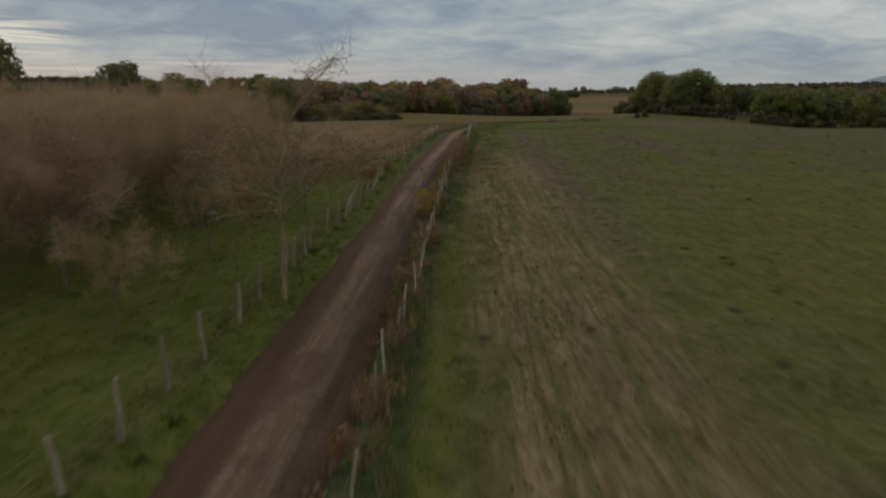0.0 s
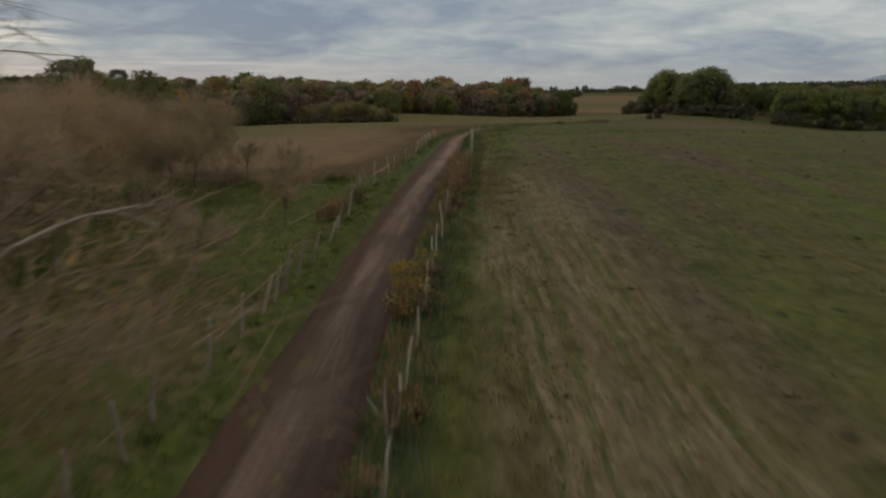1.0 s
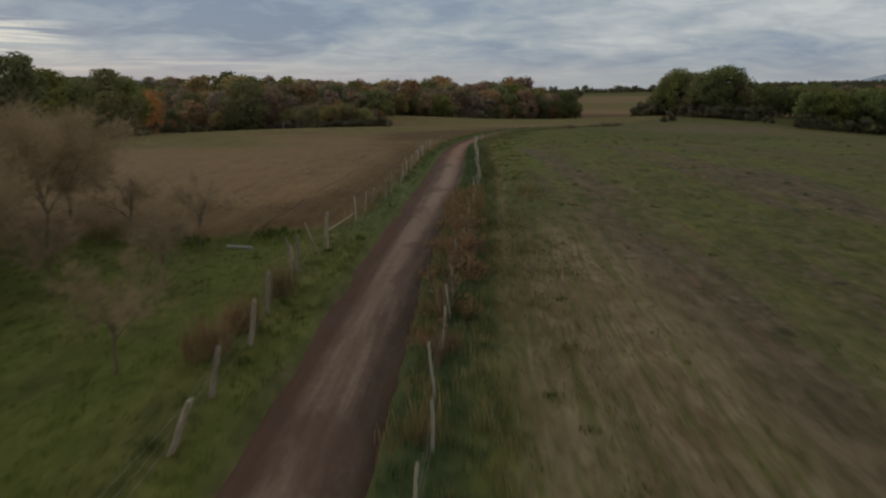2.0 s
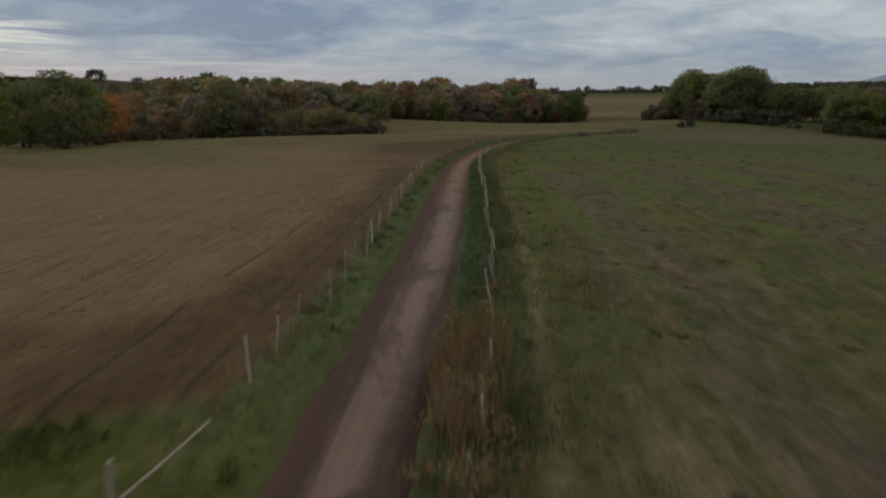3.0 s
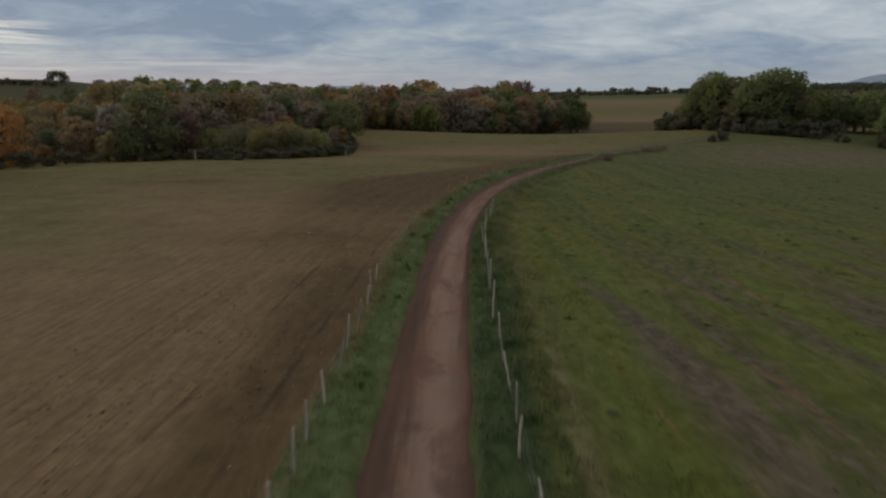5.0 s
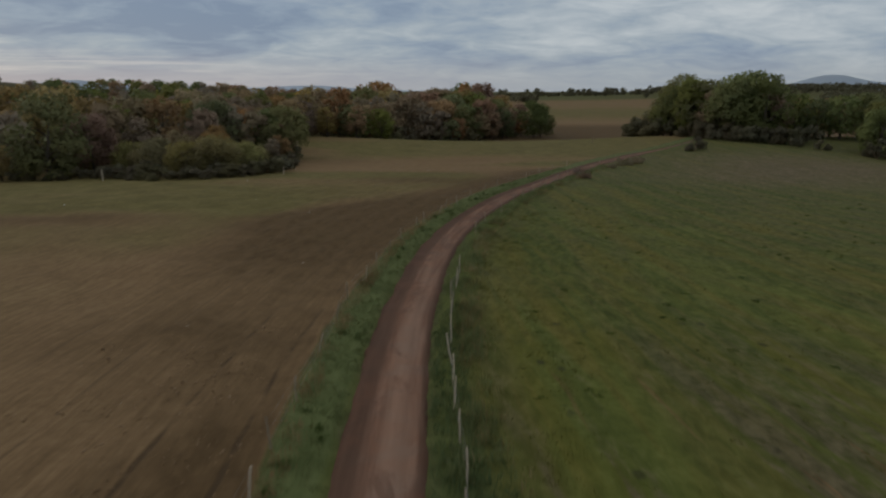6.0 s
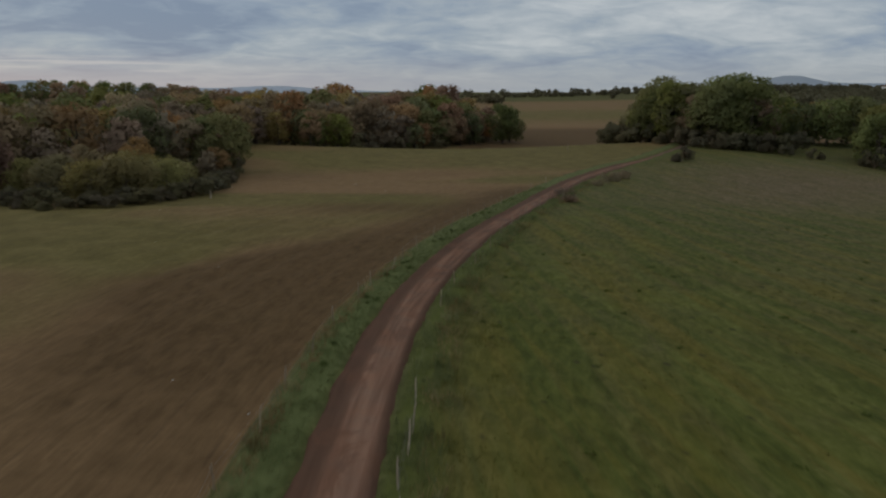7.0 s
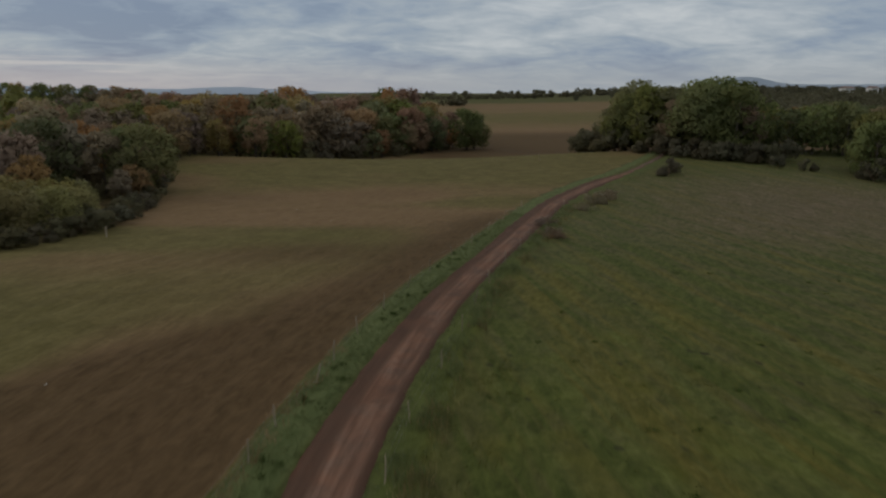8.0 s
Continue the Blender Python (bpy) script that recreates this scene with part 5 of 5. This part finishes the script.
BRAMBLES = Stock([bramble(81, BROWN, "withered brown bramble tangled in the fence", 1.5, 1.2, 300, 0.085), bramble(82, BROWN, "withered brown bramble tangled in the fence", 1.3, 1.0, 260, 0.085),
                  bramble(83, YELLOW, "bramble with yellowing leaves leaning over the track", 1.5, 1.6, 170, 0.12)], "brambles along the fence")
for which, y, d, size in ((0, 8, 1.8, 0.8), (1, 10.4, 1.9, 0.8), (0, 12.6, 1.7, 0.7), (1, 15.2, 1.8, 0.8), (0, 17.6, 1.7, 0.8), (1, 20.3, 1.8, 0.8), (0, 23.0, 1.65, 0.8), (1, 25.4, 2.0, 0.9), (2, 31.4, 1.6, 0.7), (2, 33.2, 1.4, 0.85), (2, 34.6, 1.7, 0.75),
                          (0, 32.0, 1.9, 0.95), (1, 34.6, 2.0, 0.8), (0, 43.8, 2.0, 0.8), (0, 46.5, 1.9, 1.0), (1, 48.2, 2.0, 1.2), (0, 49.6, 2.0, 1.1), (1, 51.2, 2.1, 1.2), (0, 52.7, 2.0, 1.1), (1, 54.4, 2.1, 1.1),
                          (0, 56.2, 1.8, 1.1), (1, 58.6, 1.7, 1.1), (0, 60.0, 1.9, 1.0), (1, 64.4, 2.2, 0.6), (1, 6.0, 2.0, 1.0), (0, 3.0, 2.0, 1.0), (0, 63.0, -2.7, 0.5), (1, 68.0, -2.8, 0.5), (0, 74.0, -2.8, 0.6), (1, 77.5, -2.7, 0.5), (0, 84.0, -2.8, 0.45)):
    x, yy = beside(y, d)
    BRAMBLES.plant(which, float(x), float(yy), size, y * 1.9)


# ---------------------------------------------------------------- grass that stands up
def blades(x, y, tall, count, spread, wide, seed, droop=0.45):
    """Tufts of narrow blades at the places given, as one mesh."""
    r = np.random.default_rng(seed)
    n = len(x)
    z = land(x, y)
    d, s = lane(x, y).T
    z = z + 0.10 * np.exp(-((np.abs(d) - 2.5) / 0.6) ** 2) - 0.17 * step(np.abs(d) / narrow(s), 1.75, 1.2) - 0.03
    foot = np.repeat(np.c_[x, y, z], count, 0)
    foot[:, :2] += r.normal(0, 1, (n * count, 2)) * np.repeat(spread, count)[:, None]
    h = np.repeat(tall, count) * r.uniform(0.5, 1.15, n * count)
    a = r.uniform(0, 2 * np.pi, n * count)
    lean = r.uniform(0.05, droop, n * count) * h
    side = np.c_[-np.sin(a), np.cos(a), 0 * a] * (wide * r.uniform(0.6, 1.3, n * count))[:, None]
    out = np.c_[np.cos(a) * lean, np.sin(a) * lean, 0 * a]
    mid = foot + out * 0.35 + np.c_[0 * a, 0 * a, h * 0.6]
    tip = foot + out + np.c_[0 * a, 0 * a, h]
    v = np.stack([foot - side, mid - side * 0.8, tip, mid + side * 0.8], 1).reshape(-1, 3)
    f = np.arange(4 * n * count).reshape(-1, 4)
    return quick_mesh("grass", v, f)


def scattered(ya, yb, da, db, per, seed, keep=None):
    """Random places in a strip beside the track."""
    r = np.random.default_rng(seed)
    n = int(abs(yb - ya) * abs(db - da) * per)
    y, d = r.uniform(ya, yb, n), r.uniform(da, db, n)
    if keep is not None:
        k = np.array([noise.noise((a * keep, b * keep * 0.6, seed)) for a, b in zip(d, y)]) + r.normal(0, 0.16, n) > 0.0
        y, d = y[k], d[k]
    k = np.clip(np.searchsorted(TRACK[:, 1], y), 0, len(TRACK) - 1)
    p = TRACK[k] + d[:, None] * SIDE[k] + r.uniform(-0.3, 0.3, (len(y), 2)) * np.array([0.2, 1])
    return p[:, 0], p[:, 1]


GREEN_BLADE = leaf_material("green_blade", (0.062, 0.076, 0.016), (0.118, 0.140, 0.030), (0.185, 0.208, 0.055), 0.0, 0.3)
VERGE_BLADE = leaf_material("verge_blade", (0.088, 0.102, 0.042), (0.152, 0.170, 0.074), (0.222, 0.236, 0.114), 0.0, 0.35)
DARK_BLADE = leaf_material("dark_blade", (0.028, 0.044, 0.010), (0.054, 0.080, 0.017), (0.098, 0.122, 0.032), 0.0, 0.3)
STRAW_BLADE = leaf_material("straw_blade", (0.110, 0.088, 0.036), (0.215, 0.172, 0.076), (0.35, 0.285, 0.165), 0.0, 0.3)
RUSSET_BLADE = leaf_material("russet_blade", (0.140, 0.090, 0.046), (0.27, 0.182, 0.096), (0.40, 0.285, 0.160), 0.0, 0.3)
DITCH_BLADE = leaf_material("ditch_blade", (0.050, 0.068, 0.029), (0.094, 0.124, 0.053), (0.150, 0.178, 0.084), 0.0, 0.3)
OLIVE_BLADE = leaf_material("olive_blade", (0.052, 0.056, 0.012), (0.096, 0.096, 0.022), (0.154, 0.142, 0.038), 0.0, 0.35)


def sward(name, label, places, tall, count, spread, wide, mat, seed, droop=0.45):
    x, y = places
    r = np.random.default_rng(seed + 1)
    t = tall * r.uniform(0.6, 1.25, len(x))
    return tagged(solid(name, blades(x, y, t, count, np.full(len(x), spread), wide, seed, droop), mat), label, "grass", kind="stuff")


sward("paddock_verge_grass", "short green grass between track and paddock", scattered(4, 56, -2.9, -1.35, 22, 201), 0.16, 7, 0.07, 0.012, GREEN_BLADE, 301)
sward("verge_grass", "short greyish-green grass between track and field", scattered(56, 190, -2.75, -1.35, 22, 241), 0.16, 7, 0.07, 0.012, VERGE_BLADE, 341)
sward("encroaching_grass", "green grass closing in on the edges of the track", tuple(np.r_[a, b] for a, b in zip(scattered(108, 190, -1.6, -1.2, 26, 221), scattered(108, 190, 1.2, 1.6, 26, 222))), 0.13, 7, 0.06, 0.012, VERGE_BLADE, 321)
sward("ditch_grass", "dark green grass between track and fence", scattered(2, 118, 1.3, 2.4, 24, 202), 0.26, 7, 0.08, 0.014, DITCH_BLADE, 302)
sward("long_grass", "pale dry grass standing along the fence", scattered(2, 106, 2.3, 3.55, 11, 203, 0.9), 0.40, 8, 0.09, 0.011, STRAW_BLADE, 303)
sward("tussock_grass", "rough tan and green tussocks between fence and pasture", scattered(42, 68, 2.5, 5.2, 9, 246, 0.7), 0.26, 9, 0.12, 0.013, STRAW_BLADE, 346, 0.9)
sward("fence_grass", "coarse dull green grass under the stakes", scattered(30, 106, 2.15, 3.15, 18, 244), 0.28, 8, 0.10, 0.013, DITCH_BLADE, 344, 0.8)
sward("coarse_grass", "coarse grey-green grass standing along the fence", scattered(102, 196, 1.6, 3.1, 26, 243, 0.9), 0.40, 8, 0.09, 0.012, VERGE_BLADE, 343)
sward("bleached_grass", "bleached tall grass standing along the fence", scattered(106, 198, 2.2, 3.3, 12, 247, 0.6), 0.42, 8, 0.12, 0.013, STRAW_BLADE, 347, 0.7)
sward("pasture_edge_grass", "rough green grass beside the fence", scattered(4, 150, 2.3, 5.6, 10, 204, 0.6), 0.13, 7, 0.17, 0.014, OLIVE_BLADE, 304, 1.1)
sward("russet_grass", "russet withered weeds along the track", scattered(2, 62, 1.3, 2.3, 16, 205, 0.8), 0.55, 9, 0.10, 0.011, RUSSET_BLADE, 305)
sward("fence_weeds", "withered weeds under the field fence", scattered(57, 140, -2.85, -2.2, 16, 206, 1.1), 0.38, 8, 0.08, 0.010, STRAW_BLADE, 306)
sward("russet_weeds", "russet withered weeds under the field fence", scattered(57, 150, -2.95, -2.25, 14, 216, 0.7), 0.42, 8, 0.10, 0.011, RUSSET_BLADE, 316)
sward("paddock_grass", "lush grass of the paddock", scattered(4, 57, -13, -2.9, 7, 207), 0.15, 6, 0.10, 0.016, GREEN_BLADE, 307)
sward("pasture_tufts", "low olive tufts over the pasture", scattered(4, 150, 4.0, 26, 1.4, 208, 0.35), 0.11, 6, 0.10, 0.018, OLIVE_BLADE, 308, 0.9)
sward("pasture_weeds", "small dark weeds dotted over the pasture", scattered(6, 170, 4.0, 42, 0.05, 233), 0.12, 34, 0.10, 0.016, DARK_BLADE, 333, 0.9)
sward("stubble", "pale stubble in the pasture", scattered(4, 60, 3.4, 8.5, 8, 209, 0.5), 0.12, 5, 0.07, 0.010, STRAW_BLADE, 309, 0.9)
sward("verge_tufts", "dark tufts of coarse grass on the verge", scattered(8, 180, -2.5, -1.5, 0.35, 231), 0.24, 46, 0.10, 0.013, DARK_BLADE, 331)
sward("fence_tufts", "dark tufts of coarse grass under the stakes", scattered(8, 150, 2.1, 2.7, 0.25, 232), 0.32, 50, 0.13, 0.014, DARK_BLADE, 332)


def reeds(name, label, x, y, tall, wide, mat, seed):
    r = np.random.default_rng(seed)
    n = 60
    a, q = r.uniform(0, 6.28, n), np.sqrt(r.uniform(0, 1, n)) * wide
    me = blades(x + np.cos(a) * q, y + np.sin(a) * q, np.full(n, tall) * r.uniform(0.6, 1.1, n), 7, np.full(n, 0.05), 0.012, seed)
    return tagged(solid(name, me, mat), label, "weeds")


for n, (x, y, tall, wide, mat) in enumerate(((-4.9, 44.6, 1.05, 0.5, RUSSET_BLADE), (-4.6, 46.2, 0.9, 0.45, RUSSET_BLADE), (1.15, 59.4, 1.35, 0.8, RUSSET_BLADE), (1.25, 57.6, 1.2, 0.7, STRAW_BLADE), (0.85, 58.4, 1.25, 0.6, RUSSET_BLADE), (1.3, 60.8, 1.2, 0.6, STRAW_BLADE), (0.95, 56.6, 1.0, 0.6, RUSSET_BLADE), (-4.2, 48.8, 1.0, 0.4, STRAW_BLADE),
                                             (-9.5, 55.8, 0.35, 1.1, DARK_BLADE), (-6.2, 56.9, 0.35, 0.9, DARK_BLADE), (-13, 57.6, 0.7, 1.0, STRAW_BLADE))):
    reeds("withered_weeds", "upright clump of withered weeds", x, y, tall, wide, mat, 400 + n)


# ---------------------------------------------------------------- clods on the tilled field
def clods(name, strip, seed, small=0.010, grow=0.008):
    r = np.random.default_rng(seed)
    x, y = scattered(*strip, seed)
    n = len(x)
    s = r.gamma(2.0, grow, n) + small
    shape = np.array([(1, 0, 0), (0, 1, 0), (-1, 0, 0), (0, -1, 0), (0, 0, 1), (0, 0, -0.6)], float)
    v = shape[None] * s[:, None, None] * r.uniform(0.6, 1.3, (n, 6, 3))
    a = r.uniform(0, 6.28, n)
    c, q = np.cos(a)[:, None], np.sin(a)[:, None]
    v[..., 0], v[..., 1] = v[..., 0] * c - v[..., 1] * q, v[..., 0] * q + v[..., 1] * c
    d = lane(x, y)[:, 0]
    z = land(x, y) + furrow_height(d, y) + 0.25 * step(d, -3.2, -6.0) * step(y, 130, 100)
    v = v + np.c_[x, y, z][:, None]
    f = np.array([(0, 1, 4), (1, 2, 4), (2, 3, 4), (3, 0, 4), (1, 0, 5), (2, 1, 5), (3, 2, 5), (0, 3, 5)])
    f = (np.arange(n)[:, None, None] * 6 + f[None]).reshape(-1, 3)
    return quick_mesh(name, v.reshape(-1, 3), f)


CLOD, kn = material("clod")
kn.surface(kn.ramp(kn.node("ShaderNodeNewGeometry").outputs["Random Per Island"], (0.0, (0.13, 0.082, 0.044)), (0.6, (0.20, 0.130, 0.073)), (1.0, (0.31, 0.215, 0.132))), 0.95, None, 0.1)
tagged(solid("clods", clods("clods", (58.5, 118, -11, -2.7, 14), 210, 0.012, 0.007), CLOD), "loose clods of brown earth on the tilled field", "earth", kind="stuff")


FLINT, fn = material("pale_stone")
fn.surface(fn.ramp(fn.node("ShaderNodeNewGeometry").outputs["Random Per Island"], (0.0, (0.35, 0.33, 0.29)), (1.0, (0.68, 0.66, 0.60))), 0.8, None, 0.2)
tagged(solid("pale_stones", clods("pale_stones", (62, 190, -45, -3.5, 0.006), 211, 0.02, 0.014), FLINT), "pale stones scattered over the tilled field", "stones", kind="stuff")


# ---------------------------------------------------------------- the far distance
def far_trees(label, places, tall, mat, seed, size=1.6, each=46):
    """Tree lines too far off to tell one tree from the next."""
    r = np.random.default_rng(seed)
    p = np.array(places, float)
    n = len(p)
    h = tall * r.uniform(0.6, 1.15, n)
    c = np.repeat(np.c_[p, land(p[:, 0], p[:, 1]) + h * 0.5], each, 0)
    way = r.normal(0, 1, (n * each, 3))
    way /= np.linalg.norm(way, axis=1)[:, None]
    c = c + way * np.repeat(np.c_[h * 0.55, h * 0.55, h * 0.5], each, 0) * r.uniform(0.5, 1, (n * each, 1))
    v, f = cards(c, way, size, r)
    return tagged(solid("far_woodland", quick_mesh("far_woodland", v, f), mat), label, "woodland", kind="stuff")


r_far = np.random.default_rng(123)
line_far = [(x + r_far.uniform(-4, 4), 880 + 0.12 * x + r_far.uniform(-14, 14)) for x in np.arange(-60, 520, 2.2)]
far_trees("distant tree line along the far fields", line_far, 5.5, SCRUB, 501, 1.5, 46)
far_trees("distant trees before the far slope", [(118 + r_far.uniform(-12, 12), 700 + r_far.uniform(-10, 10)) for _ in range(16)], 7, SCRUB, 506)
far_trees("wooded hillside in the distance", [(640 + r_far.normal(0, 190), 960 + r_far.normal(0, 170)) for _ in range(700)], 8, SCRUB, 503, 2.2, 50)
far_trees("wooded low ground beyond the pasture", [(x, 340 + 0.5 * (x - 200) + r_far.uniform(-40, 60)) for x in np.arange(190, 520, 2.2)], 6.5, SCRUB, 507, 1.2, 90)
far_trees("dark wooded slope beyond the pasture", [(6 + (0.66 + 0.36 * u) * (v - 120), v) for u, v in zip(r_far.uniform(0, 1, 380), r_far.uniform(400, 700, 380))], 9, SCRUB, 508, 2.0, 60)
far_trees("hedgerow over the green hill", [(-330 + 1.6 * k + r_far.uniform(-2, 2), 520 + 0.35 * k + r_far.uniform(-2, 2)) for k in range(60)], 4, SCRUB, 504, 1.2, 30)
far_trees("woodland beyond the paddock", [(-165 + r_far.uniform(-90, 50), 300 + r_far.uniform(-70, 120)) for _ in range(220)], 7, RUST, 505, 1.8, 46)
lone = leafy_tree("lone_tree", "round tree alone on the skyline of a green hill", "tree", 12, 7.2, 0.6, SCRUB, BARK, 36, 900, 0.9, 64)
lone.matrix_basis = stand(None, -246, 564)


def ridge(name, label, far, a, b, peaks, seed, color):
    """A mountain range along the horizon between two bearings, in degrees to the right of +y."""
    m, N = material(name)
    place = N.node("ShaderNodeTexCoord").outputs["Object"]
    # the haze of distance is painted into the base colour
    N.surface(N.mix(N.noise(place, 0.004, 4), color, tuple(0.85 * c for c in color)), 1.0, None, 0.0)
    t = np.linspace(0, 1, 160)
    bear = np.radians(a + (b - a) * t)
    shape = np.array([4 * noise.noise((k * 16.0, seed, 3)) + 2 * noise.noise((k * 50, seed, 5)) for k in t])
    for at, wide, tall in peaks:
        shape = shape + tall * np.exp(-((np.degrees(bear) - at) / wide) ** 2)
    top = shape * step(t, 0, 0.1) * step(t, 1, 0.9)
    v = np.vstack([np.c_[far * np.sin(bear), far * np.cos(bear), np.full(160, -40.0)], np.c_[(far + 60) * np.sin(bear), (far + 60) * np.cos(bear), top],
                   np.c_[(far + 400) * np.sin(bear), (far + 400) * np.cos(bear), np.full(160, -40.0)]])
    k = np.arange(159)
    f = np.vstack([np.c_[k, k + 1, k + 161, k + 160], np.c_[k + 160, k + 161, k + 321, k + 320]])
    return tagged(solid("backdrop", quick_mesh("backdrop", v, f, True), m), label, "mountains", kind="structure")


# both colours lean towards the sky's, to stand in for aerial haze
ridge("hazed_blue_range", "mountain range on the horizon, its blue haze painted in", 4100, -44, 8, ((-22.2, 2.2, 30), (-20, 6, 22), (-27, 4, 20), (-33, 5, 34), (-5, 4, 24), (-12, 6, 14)), 3.0, (0.46, 0.51, 0.58))
ridge("hazed_grey_range", "hills on the horizon, their grey-blue haze painted in", 3900, 22, 56, ((31.6, 2.0, 46), (34, 7, 34), (46, 7, 44)), 8.0, (0.36, 0.41, 0.47))

# a few white farm buildings on the far wooded hill
PLASTER, pn = material("white_plaster")
pn.surface(pn.ramp(pn.noise(pn.node("ShaderNodeTexCoord").outputs["Object"], 0.6, 4), (0.3, (0.62, 0.61, 0.58)), (0.7, (0.8, 0.79, 0.76))), 0.9, None, 0.2)
TILE, tn = material("roof_tile")
tn.surface(tn.ramp(tn.noise(tn.node("ShaderNodeTexCoord").outputs["Object"], 1.5, 4), (0.3, (0.16, 0.10, 0.075)), (0.7, (0.30, 0.20, 0.15))), 0.9, None, 0.2)
DARK_PANE, dn = material("window_glass")
dn.surface((0.03, 0.035, 0.04), 0.15, None, 0.5)


def farmhouse(x, y, wide, deep, tall, turn):
    house = tagged(new("farmhouse"), "white farm building with a low tiled roof, far off", "house", "far farm buildings")
    house.matrix_basis = pose(x, y, float(land(x, y)) + 5.0, 0, 0, turn)
    bm = bmesh.new()
    bmesh.ops.create_cube(bm, size=1.0, matrix=Matrix.Translation((0, 0, tall / 2 - 4)) @ Matrix.Diagonal((wide, deep, tall + 8, 1)))
    part("wall", bm, PLASTER, house)
    bm = bmesh.new()
    e, w, d = 0.5, wide / 2 + 0.5, deep / 2 + 0.5
    pts = [bm.verts.new(p) for p in ((-w, -d, tall), (w, -d, tall), (w, d, tall), (-w, d, tall), (-w, 0, tall + deep * 0.24), (w, 0, tall + deep * 0.24))]
    for f in ((0, 1, 5, 4), (2, 3, 4, 5), (0, 4, 3), (1, 2, 5), (3, 2, 1, 0)):
        bm.faces.new([pts[k] for k in f])
    part("roof", bm, TILE, house)
    for k in range(max(2, int(wide / 4))):
        bm = bmesh.new()
        cx = -wide / 2 + (k + 0.5) * wide / max(2, int(wide / 4))
        bmesh.ops.create_cube(bm, size=1.0, matrix=Matrix.Translation((cx, -deep / 2 - 0.02, tall * 0.55)) @ Matrix.Diagonal((1.1, 0.12, 1.4, 1)))
        part("window", bm, DARK_PANE, house)


for x, y, wide, deep, tall, turn in ((560, 800, 16, 8, 2.6, 20), (596, 806, 10, 7, 3, 8), (636, 800, 18, 9, 2.6, 25), (664, 790, 9, 7, 3, 0)):
    farmhouse(x, y, wide, deep, tall, turn)
